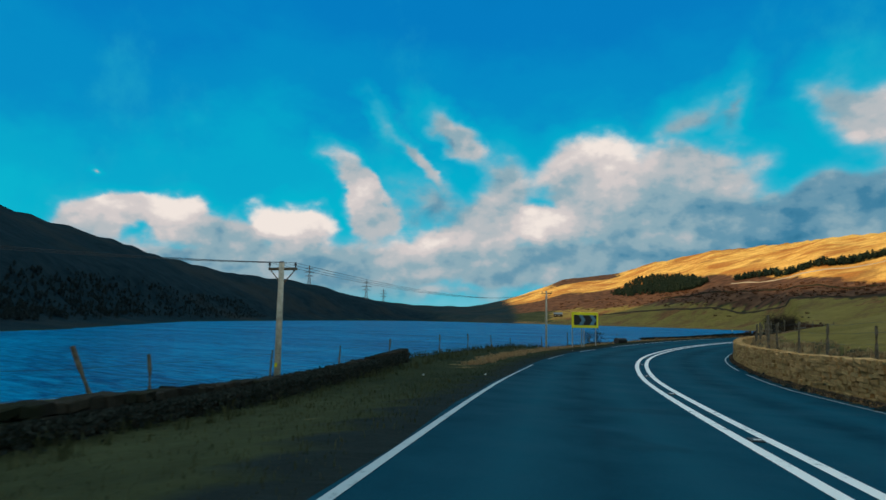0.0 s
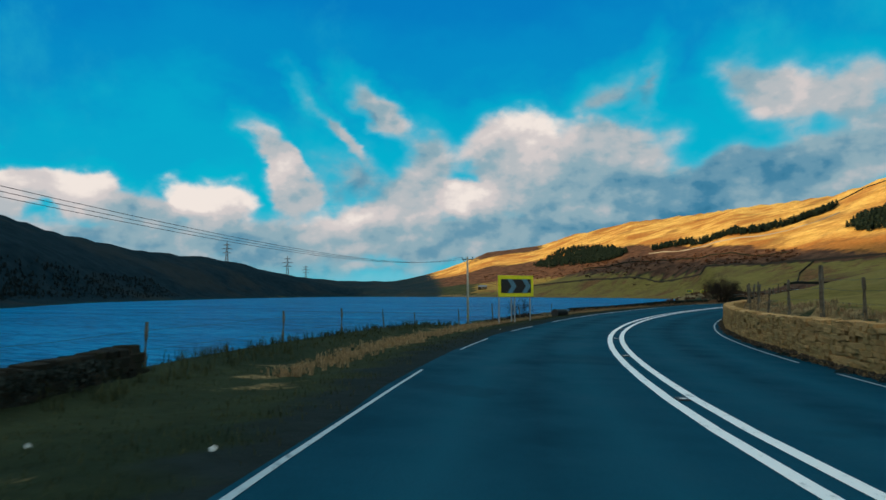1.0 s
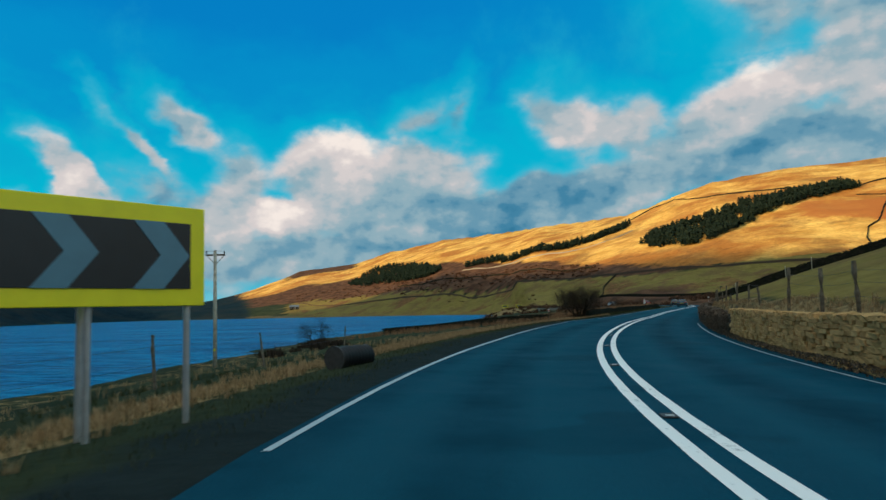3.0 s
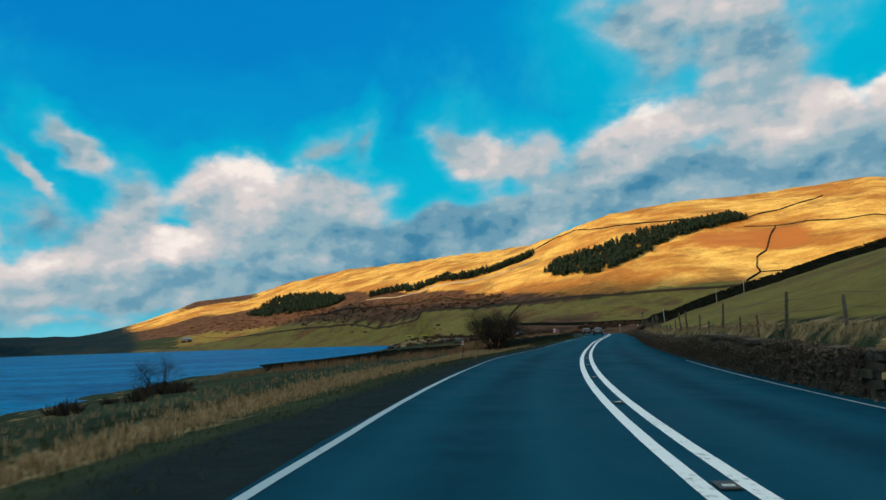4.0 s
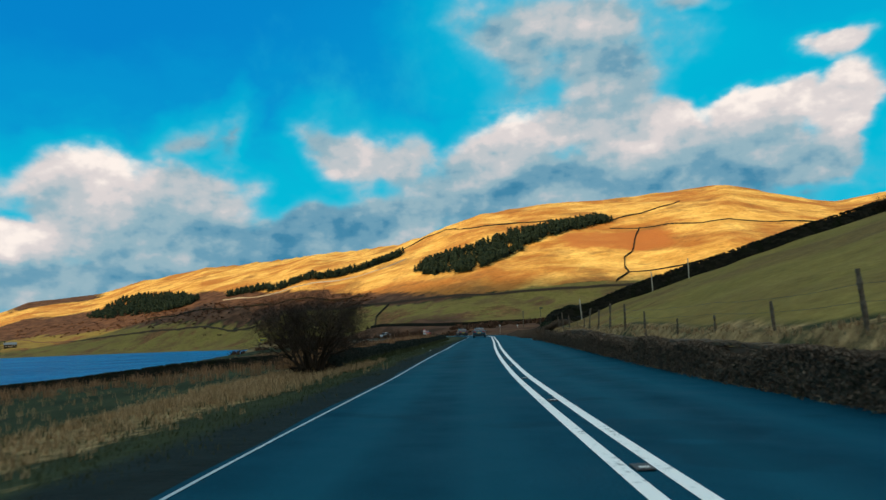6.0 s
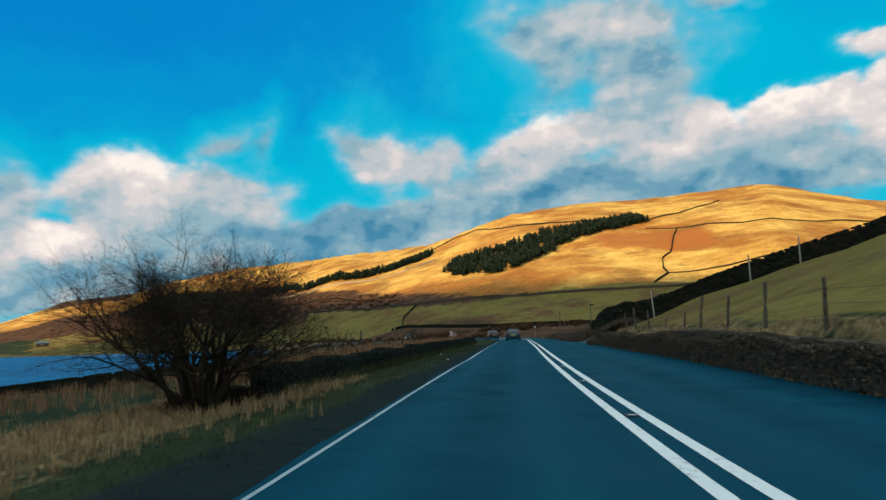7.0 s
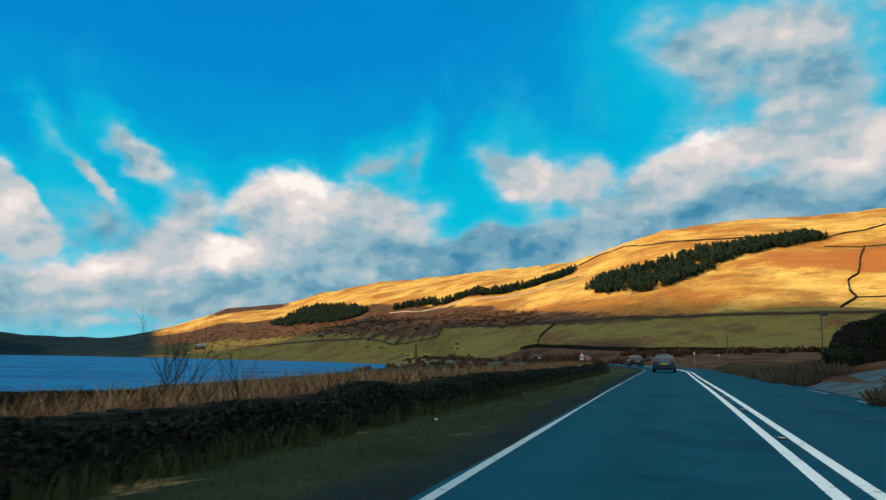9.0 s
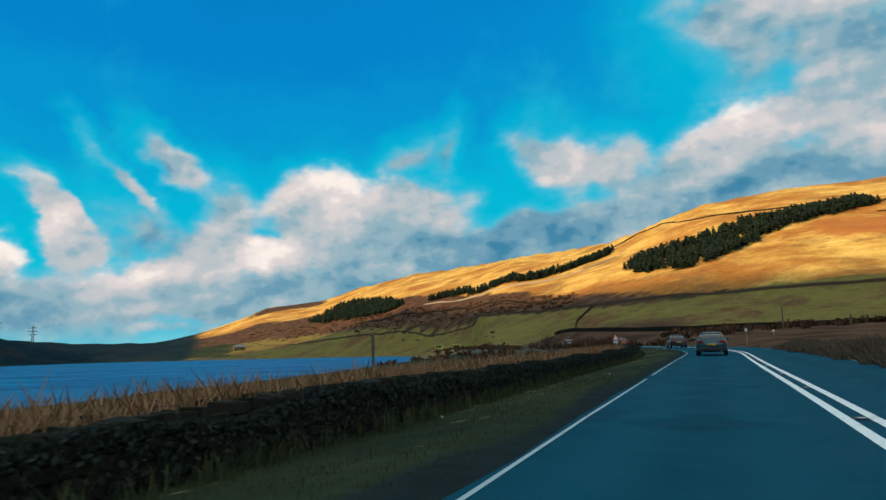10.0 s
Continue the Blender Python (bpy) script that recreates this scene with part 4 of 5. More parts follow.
def warning_sign(x, y, rz):
    s = thing("warning_sign", pose(x, y, land_at(x, y), 0, 0, rz), "white triangular warning sign with a red border on a grey post", "road sign")
    part("post", tube([(0, 0.04, -0.4), (0, 0.04, 2.2)], 0.04, 10), STEEL, s)
    tri = prism([(-0.52, 1.35), (0.52, 1.35), (0, 2.25)], 0.02)
    part("border", tri, RED, s, "red triangular border")
    inner = prism([(-0.36, 1.44), (0.36, 1.44), (0, 2.07)], 0.006)
    bmesh.ops.translate(inner, vec=(0, -0.007, 0), verts=inner.verts)
    part("face", inner, WHITE, s, "white face")
    plate = box(0.62, 0.02, 0.34, (0, 0.0, 0.92), 0.004)
    part("lower_plate", plate, WHITE, s, "white plate below the triangle")
    for z in (1.0, 1.12):
        part("text_bar", box(0.44, 0.004, 0.045, (0, -0.0135, z)), BLACK_FILM, s)


warning_sign(-27.8, 240.2, -6)


def white_marker(x, y):
    s = thing("round_marker", pose(x, y, land_at(x, y), 0, 0, -4), "small white disc on a thin post beside the road", "marker post")
    top = 2.05 - land_at(x, y)
    part("post", tube([(0, 0.03, -0.3), (0, 0.03, top)], 0.025, 8), STEEL, s)
    bm = bmesh.new()
    bmesh.ops.create_cone(bm, cap_ends=True, segments=20, radius1=0.17, radius2=0.17, depth=0.02)
    bmesh.ops.rotate(bm, matrix=Matrix.Rotation(radians(90), 3, "X"), verts=bm.verts)
    bmesh.ops.translate(bm, vec=(0, 0, top), verts=bm.verts)
    part("disc", bm, WHITE, s)


white_marker(-11.3, 229.0)
white_marker(-5.0, 254.0)


def finger_post(x, y, top):
    z = land_at(x, y)
    s = thing("footpath_sign", pose(x, y, z, 0, 1.5, 20), "thin brown post with a small dark green footpath sign", "sign post")
    part("post", tube([(0, 0, -0.4), (0, 0, top - z)], 0.032, 10), WOOD, s)
    part("arm", box(0.42, 0.03, 0.13, (0.12, 0.0, top - z - 0.2), 0.006), plain("dark_green_paint", (0.012, 0.045, 0.02), 0.5, 0, 0.2, 4.0), s, "dark green sign arm")


finger_post(-11.8, 160.0, 3.35)
for x, y, top in ((-3.3, 256.0, 5.75), (10.5, 275.6, 4.7)):
    z = land_at(x, y)
    p = thing("far_pole", pose(x, y, z, 0, 1, 10), "slim wooden telephone pole in the rough pasture", "utility pole", "telephone poles")
    part("shaft", tube([(0, 0, -0.4), (0, 0, top - z)], [0.13, 0.09], 10), WOOD, p)
    part("cap", tube([(0, 0, top - z), (0, 0, top - z + 0.04)], [0.1, 0.06], 8), IRON, p)
    part("arm", box(0.5, 0.07, 0.07, (0, 0, top - z - 0.25), 0.01), WOOD, p)


# ---- drive entrance beside the cross wall
def drive():
    vs, fs = [], []
    for i in range(22):
        u = i / 21
        for j in range(10):
            v = j / 9
            y = 145.4 + 11.6 * v * (1 - 0.5 * smooth(0, 0.6, u)) + 7.0 * u * u
            p = beside(y, HALF_RIGHT + 0.3 + 20 * u)
            vs.append((p[0], p[1], land_at(p[0], p[1]) + 0.05))
    for i in range(21):
        for j in range(9):
            k = i * 10 + j
            fs.append((k, k + 1, k + 11, k + 10))
    d = mesh_object("drive", vs, fs, plain("gravel", (0.036, 0.066, 0.082), 0.9, 0, 0.6, 0.9, 0.3, 0.05), smooth_shade=True)
    tagged(d, "grey gravel drive mouth climbing beside the road", "driveway", kind="structure")


drive()


# ---- litter on the verge
LITTER = plain("dirty_white_scrap", (0.42, 0.44, 0.42), 0.7, 0, 0.4, 20.0)
rng = random.Random(12)
for k in range(10):
    y = rng.uniform(2, 42) if k % 2 else rng.uniform(100, 165)
    x, yy = beside(y, -HALF_LEFT - rng.uniform(0.5, 3.2)) if k % 5 else beside(rng.uniform(14, 60), HALF_RIGHT + 0.32)
    bm = bmesh.new()
    bmesh.ops.create_grid(bm, x_segments=3, y_segments=3, size=rng.uniform(0.016, 0.034))
    for v in bm.verts:
        v.co.z += rng.uniform(-0.02, 0.03)
        v.co.x *= 1.4
    bmesh.ops.solidify(bm, geom=list(bm.faces), thickness=0.006)
    ob = part("litter", bm, LITTER)
    ob.matrix_world = pose(x, yy, land_at(x, yy) + 0.05, rng.uniform(-15, 15), rng.uniform(-15, 15), rng.uniform(0, 360))
    tagged(ob, "scrap of crumpled white litter on the verge", "litter", "scraps of litter")

# ---------------------------------------------------------------- trees and scrub
def branch_tree(name, m, label, height, spread, stems, seed, mat, depth=4, thick=0.09, upright=0.0):
    """A bare many-stemmed thorn: limbs as one mesh, fine twigs as another."""
    rng = random.Random(seed)
    t = thing(name, m, label, "tree")
    lv, lf, tv, tf = [], [], [], []

    def stick(vs, fs, a, b, r0, r1, sides):
        q = (b - a).to_track_quat("Z", "Y")
        i = len(vs)
        for p, r in ((a, r0), (b, r1)):
            for k in range(sides):
                w = 6.2832 * k / sides
                vs.append(p + q @ Vector((math.cos(w) * r, math.sin(w) * r, 0)))
        for k in range(sides):
            fs.append((i + k, i + (k + 1) % sides, i + sides + (k + 1) % sides, i + sides + k))

    def grow(p, d, length, r, level):
        n = 3 if level < depth else 2
        for s in range(n):
            d = (d + Vector((rng.gauss(0, .22), rng.gauss(0, .22), rng.gauss(0.03, .16)))).normalized()
            q = p + d * length / n
            fine = level >= depth - 1
            stick(tv if fine else lv, tf if fine else lf, p, q, r, r * 0.8, 3 if fine else 6)
            p, r = q, r * 0.8
            if level < depth and (s > 0 or level > 1):
                for _ in range(2 if level < 2 else rng.choice((2, 3))):
                    side = Vector((rng.gauss(0, 1), rng.gauss(0, 1), rng.gauss(0.15, 0.7))).normalized()
                    grow(p, (d * (0.55 + upright) + side * 0.75).normalized(), length * rng.uniform(0.5, 0.75), r * 0.6, level + 1)
        if level < depth:
            grow(p, d, length * 0.6, r * 0.7, level + 1)

    for k in range(stems):
        a = 6.2832 * k / stems + rng.uniform(-.4, .4)
        out = spread / height * rng.uniform(0.25, 1.0)
        d = Vector((math.cos(a) * out, math.sin(a) * out, 1)).normalized()
        grow(Vector((math.cos(a) * 0.12, math.sin(a) * 0.12, -0.25)), d, height * rng.uniform(0.42, 0.55), thick * rng.uniform(0.6, 1), 0)
    tagged(mesh_object("bough_work", lv, lf, mat, t), kind="stuff")
    tagged(mesh_object("twig_work", tv, tf, mat, t), "fine dark bare twigs", kind="stuff")
    return t


def thorn(x, y, h, spread, stems, seed, label, mat=TWIG, depth=4, thick=0.09, upright=0.0):
    return branch_tree("thorn_tree", pose(x, y, land_at(x, y)), label, h, spread, stems, seed, mat, depth, thick, upright)


thorn(-28.05, 110.0, 3.7, 3.0, 16, 5, "large bare dark hawthorn bush overhanging the roadside wall")
thorn(-55.0, 103.0, 3.4, 1.3, 4, 8, "small bare tree at the water's edge", depth=4, thick=0.07)
thorn(-27.9, 135.0, 2.2, 0.4, 1, 3, "single thin pale sapling in front of the wall", depth=3, thick=0.03, upright=0.8)
thorn(-33.0, 214.0, 3.3, 1.2, 5, 11, "small bare tree beyond the roadside wall", depth=4, thick=0.06)
for x, y, h, s in ((-31.0, 137.5, 3.0, 3), (-30.5, 136.3, 2.7, 4), (-32.4, 139.5, 3.1, 6), (-30.2, 128, 2.0, 9)):
    thorn(x, y, h * 1.12, 0.16, 2, s, "slender bare sapling beside the wall", depth=2, thick=0.035, upright=2.2)


thorn(16.6, 141.0, 1.7, 0.8, 7, 31, "small dark bush against the cross wall on the skyline", depth=3, thick=0.06)


def scrub(name, label, spots, mat, kind="stuff", category="scrub", fine=1.0):
    """Many low bushes in one mesh: each a tuft of thin crossing stems and small blades."""
    rng = random.Random(len(spots))
    vs, fs = [], []
    for x, y, z, h, w, n in spots:
        for _ in range(int(n / fine ** 0.7)):
            a, r = rng.uniform(0, 6.2832), w * math.sqrt(rng.random())
            b = rng.uniform(0, 6.2832)
            px, py = x + math.cos(a) * r * 0.6, y + math.sin(a) * r * 0.6
            top = h * rng.uniform(0.45, 1.0) * (1 - 0.45 * (r / w) ** 2)
            ln = rng.uniform(0.10, 0.22) * w * fine
            ox, oy = math.cos(a) * r * 0.35 + rng.gauss(0, .1 * w), math.sin(a) * r * 0.35 + rng.gauss(0, .1 * w)
            i = len(vs)
            vs += [(px - math.cos(b) * ln, py - math.sin(b) * ln, z - 0.1), (px + math.cos(b) * ln, py + math.sin(b) * ln, z - 0.1),
                   (px + ox + math.cos(b) * ln * .5, py + oy + math.sin(b) * ln * .5, z + top), (px + ox - math.cos(b) * ln * .3, py + oy - math.sin(b) * ln * .3, z + top * 0.9)]
            fs.append((i, i + 1, i + 2, i + 3))
    ob = mesh_object(name, vs, fs, mat)
    return tagged(ob, label, category, kind=kind)


def spread_over(n, seed, pick, h0, h1, w, blades):
    rng = random.Random(seed)
    out = []
    pts = [pick(rng) for _ in range(n)]
    zs = land(np.array([p[0] for p in pts]), np.array([p[1] for p in pts]))
    for (x, y), z in zip(pts, zs):
        out.append((x, y, float(z), rng.uniform(h0, h1), w * rng.uniform(0.6, 1.4), blades))
    return out


def by_road(y0, y1, o0, o1):
    def pick(rng):
        p = beside(rng.uniform(y0, y1), rng.uniform(o0, o1))
        return float(p[0]), float(p[1])
    return pick


def by_bearing(a0, a1, u0, u1):
    def pick(rng):
        az, u = rng.uniform(a0, a1), rng.uniform(u0, u1)
        f, r = np.interp(az, HILL_AZ, HILL_FOOT), np.interp(az, HILL_AZ, HILL_RIDGE)
        d = f + (r - f) * u
        return ORIGIN[0] + math.sin(radians(az)) * d, ORIGIN[1] + math.cos(radians(az)) * d
    return pick


def along(points, wide):
    pts = [Vector(p) for p in points]
    lens = [(b - a).length for a, b in zip(pts, pts[1:])]

    def pick(rng):
        s = rng.uniform(0, sum(lens))
        for a, b, ln in zip(pts, pts[1:], lens):
            if s <= ln:
                p = a.lerp(b, s / ln)
                break
            s -= ln
        return p.x + rng.gauss(0, wide), p.y + rng.gauss(0, wide)
    return pick


scrub("hillside_scrub", "brown bare scrub scattered over the lower hillside", spread_over(300, 3, by_bearing(-24, -6, 0.20, 0.32), 0.8, 2.0, 2.0, 30)
      + spread_over(160, 5, by_bearing(-32, -18, 0.16, 0.32), 1.0, 2.4, 2.4, 30), BROWN_BUSH)
scrub("lakeside_scrub", "brown scrub and reeds round the head of the lake", spread_over(260, 7, along([(-40, 250), (-75, 315), (-100, 420), (-150, 560)], 9), 0.7, 1.8, 1.5, 22)
      + spread_over(140, 8, along([(-24, 262), (-5, 285), (20, 290), (45, 300)], 5), 0.8, 1.8, 1.6, 24), BROWN_BUSH)
scrub("hedge_right", "low brown hedge along the road past the drive", spread_over(190, 9, along([(-12.4, 157.5), (-11.9, 170), (-11.2, 185), (-10.8, 200)], 0.5), 0.45, 0.85, 0.8, 40), EARTH_GROWTH, fine=0.16)
scrub("shore_bushes", "dark low bushes along the shore", spread_over(30, 10, along([(-50, 84), (-47, 90), (-53, 100), (-60, 110)], 1.2), 0.5, 1.1, 0.9, 40), TWIG, fine=0.3)
scrub("bramble_foot", "dark tangled brambles under the hawthorn", spread_over(16, 21, along([(-28.4, 110.6), (-28.6, 111.6), (-28.3, 112.6)], 0.25), 0.3, 0.7, 0.6, 90), TWIG, fine=0.12)
scrub("bramble_bank", "brown brambles and dead grass over the end of the cross wall", spread_over(80, 11, along([(-13.4, 141.8), (-13.0, 144.2), (-11.5, 145.4), (-8, 145.4), (-4, 144.6)], 0.5), 0.35, 0.8, 0.8, 120), EARTH_GROWTH, fine=0.1)
scrub("roadside_bush", "brown bare bushes by the far bend", spread_over(46, 13, along([(-31, 247), (-36, 262)], 2.0), 1.2, 2.4, 1.3, 46), BROWN_BUSH, fine=0.35)


def conifers(name, label, spots, seed, mat=CONIFER):
    """A wood in one mesh: each tree a trunk and ragged whorls of drooping boughs."""
    rng = random.Random(seed)
    vs, fs = [], []
    for x, y, z, h in spots:
        w = h * rng.uniform(0.30, 0.46)
        i = len(vs)
        for k in range(3):
            a = 6.2832 * k / 3
            vs.append((x + math.cos(a) * h * 0.02, y + math.sin(a) * h * 0.02, z - 0.5))
        vs.append((x, y, z + h * 0.8))
        fs += [(i, i + 1, i + 3), (i + 1, i + 2, i + 3), (i + 2, i, i + 3)]
        tiers = 5
        for s in range(tiers):
            u = s / (tiers - 1)
            zc = z + h * (0.22 + 0.66 * u)
            rad = w * (1.05 - 0.62 * u * u) * rng.uniform(0.8, 1.15)
            n = 6
            turn = rng.uniform(0, 6.28)
            top = (x + rng.gauss(0, w * .06), y + rng.gauss(0, w * .06), zc + h * 0.14)
            for k in range(n):
                a, b = turn + 6.2832 * k / n, turn + 6.2832 * (k + rng.uniform(0.7, 1.15)) / n
                ra, rb = rad * rng.uniform(0.6, 1.2), rad * rng.uniform(0.6, 1.2)
                j = len(vs)
                vs += [top, (x + math.cos(a) * ra, y + math.sin(a) * ra, zc - h * rng.uniform(0, 0.07)), (x + math.cos(b) * rb, y + math.sin(b) * rb, zc - h * rng.uniform(0, 0.07))]
                fs.append((j, j + 1, j + 2))
    return tagged(mesh_object(name, vs, fs, mat), label, "wood", kind="stuff")


def wood_between(lower, upper, n, h0, h1, seed):
    """Tree spots between two lines up a hillside."""
    rng = random.Random(seed)
    pts = []
    for _ in range(n):
        s, v = rng.random() * (len(lower) - 1), rng.random()
        k, f = int(s), s % 1
        a = Vector(lower[k]).lerp(Vector(lower[k + 1]), f)
        s2 = s * (len(upper) - 1) / (len(lower) - 1)
        k2, f2 = min(int(s2), len(upper) - 2), s2 - min(int(s2), len(upper) - 2)
        b = Vector(upper[k2]).lerp(Vector(upper[k2 + 1]), f2)
        p = a.lerp(b, v)
        pts.append((p.x + rng.gauss(0, 2), p.y + rng.gauss(0, 2)))
    zs = land(np.array([p[0] for p in pts]), np.array([p[1] for p in pts]))
    return [(x, y, float(z), rng.uniform(h0, h1)) for (x, y), z in zip(pts, zs)]


conifers("tree_belt", "narrow dark conifer belt climbing the sunlit hillside",
         wood_between([(-260, 824), (-205, 789), (-145, 748), (-100, 752), (-68, 786)], [(-262, 838), (-205, 806), (-145, 768), (-101, 772), (-66, 806)], 560, 3.5, 7.8, 3), 5)
conifers("conifer_block", "dark conifer block on the sunlit hillside",
         wood_between([(-40, 598), (-13, 552), (8, 556), (34, 606), (66, 648), (114, 696), (128, 704)], [(-42, 640), (-2, 655), (42, 690), (84, 722), (126, 722)], 1150, 4, 7.6, 4), 6)
conifers("plantation", "distant dark green plantation below the moor",
         wood_between([(-545, 1075), (-470, 985), (-403, 925), (-353, 880), (-312, 850)], [(-557, 1216), (-480, 1120), (-410, 1035), (-360, 960), (-305, 862)], 1100, 5, 8, 5), 7)


# ---- pylons across the lake
def pylon(x, y, top, size):
    z = land_at(x, y)
    h = size
    p = thing("pylon", pose(x, y, top - h, 0, 0, 40), "distant grey steel lattice electricity pylon", "pylon", "pylons")
    for sx, sy in ((-1, -1), (1, -1), (1, 1), (-1, 1)):
        w = h * 0.085
        part("leg", tube([(sx * w, sy * w, -12), (sx * w * 0.32, sy * w * 0.32, h * 0.55), (sx * 0.12, sy * 0.12, h)], 0.45, 4), PYLON_STEEL, p)
    for u in (0.08, 0.2, 0.32, 0.44):
        w0, w1 = h * 0.085 * (1 - u * 1.2), h * 0.085 * (1 - (u + 0.1) * 1.2)
        for s in (-1, 1):
            part("lattice_bar", tube([(-s * w0, -w0, h * u), (s * w1, -w1, h * (u + 0.11))], 0.26, 3), PYLON_STEEL, p)
    for u, arm in ((0.60, 0.16), (0.74, 0.20), (0.88, 0.14)):
        part("crossarm", joined(tube([(-arm * h, 0, h * u), (0, 0, h * (u + 0.035)), (arm * h, 0, h * u)], 0.34, 4), tube([(-arm * h, 0, h * u), (arm * h, 0, h * u)], 0.34, 4)), PYLON_STEEL, p)


for x, y, top, size in ((-913, 857, 68, 46), (-975, 776, 91, 48), (-1090, 1075, 64, 42)):
    pylon(x, y, top, size)


# ---- far farmhouse by the lake
def farmhouse(x, y, rz):
    z = land_at(x, y)
    hs = thing("farmhouse", pose(x, y, z, 0, 0, rz), "distant dark stone farmhouse with a slate roof near the lake", "house")
    part("wall", joined(box(12, 7, 4.4, (0, 0, -0.8), 0.05), prism([(-6, 3.4), (6, 3.4), (0, 3.5)], 0.01)), SHADE_DARK_STONE, hs)
    roof = bmesh.new()
    a = [roof.verts.new(v) for v in ((-6.4, -4.0, 3.5), (6.4, -4.0, 3.5), (6.4, 4.0, 3.5), (-6.4, 4.0, 3.5), (-6.4, 0, 6.2), (6.4, 0, 6.2))]
    for f in ((0, 1, 5, 4), (2, 3, 4, 5), (0, 4, 3), (1, 2, 5), (0, 3, 2, 1)):
        roof.faces.new([a[i] for i in f])
    r = part("roof", roof, plain("blue_slate", (0.07, 0.10, 0.13), 0.5, 0, 0.25, 2.0), hs, "blue-grey slate roof")
    part("chimney", box(1.0, 0.9, 2.2, (-5.2, 0, 5.2), 0.05), SHADE_DARK_STONE, r)
    for k in range(4):
        w = part("window", box(0.9, 0.1, 1.1, (-4.2 + 2.8 * k, -3.52, 1.4), 0.02), WHITE, hs, "white window frame")
        part("pane", box(0.7, 0.04, 0.9, (-4.2 + 2.8 * k, -3.58, 1.5)), BLACK_FILM, w, "dark pane")
    part("door", box(1.0, 0.1, 2.1, (0, -3.53, 0.1), 0.02), WOOD, hs)


farmhouse(-515, 858, 35)


# needles in a darker copy of the conifer colour, the far hill's shade mixed in
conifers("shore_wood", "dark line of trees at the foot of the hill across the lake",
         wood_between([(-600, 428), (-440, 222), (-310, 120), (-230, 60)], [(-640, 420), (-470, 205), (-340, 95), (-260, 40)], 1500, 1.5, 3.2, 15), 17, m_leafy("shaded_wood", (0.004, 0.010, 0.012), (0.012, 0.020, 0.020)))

# ---------------------------------------------------------------- cars
GLASS = plain("tinted_glass", (0.012, 0.016, 0.020), 0.06, 0, 0.1, 2.0, 0.8)
RUBBER = plain("tyre_rubber", (0.015, 0.015, 0.016), 0.85, 0, 0.3, 12.0, 0.3)
ALLOY = plain("alloy", (0.45, 0.46, 0.47), 0.35, 0.8, 0.1, 8.0)
LAMP_RED = plain("red_lamp_lens", (0.35, 0.012, 0.010), 0.2, 0, 0.15, 8.0)
TRIM = plain("black_trim", (0.018, 0.018, 0.020), 0.55, 0, 0.2, 8.0)
PLATE = plain("plate_yellow", (0.62, 0.42, 0.04), 0.45, 0, 0.05, 8.0)


def car_paint(name, colour):
    def build(t, b):
        n = tex(t, 2.0, 4)
        link(t, blend(t, span(t, n, 0.3, 0.7), tuple(c * 0.85 for c in colour), colour), b.inputs["Base Color"])
        b.inputs["Roughness"].default_value, b.inputs["Coat Weight"].default_value, b.inputs["Metallic"].default_value = 0.3, 0.4, 0.0
    return material(name, build)


def loft(stations, close=True):
    """Cross sections [(y, [(x, z), ...right half from floor to top centre])], mirrored and joined along y."""
    bm = bmesh.new()
    rings = []
    for y, half in stations:
        ring = [(x, y, z) for x, z in half] + [(-x, y, z) for x, z in half[::-1] if x > 1e-6]
        rings.append([bm.verts.new(v) for v in ring])
    for a, b in zip(rings, rings[1:]):
        n = len(a)
        for k in range(n):
            bm.faces.new((a[k], a[(k + 1) % n], b[(k + 1) % n], b[k]))
    if close:
        bm.faces.new(rings[0])
        bm.faces.new(rings[-1][::-1])
    return bm


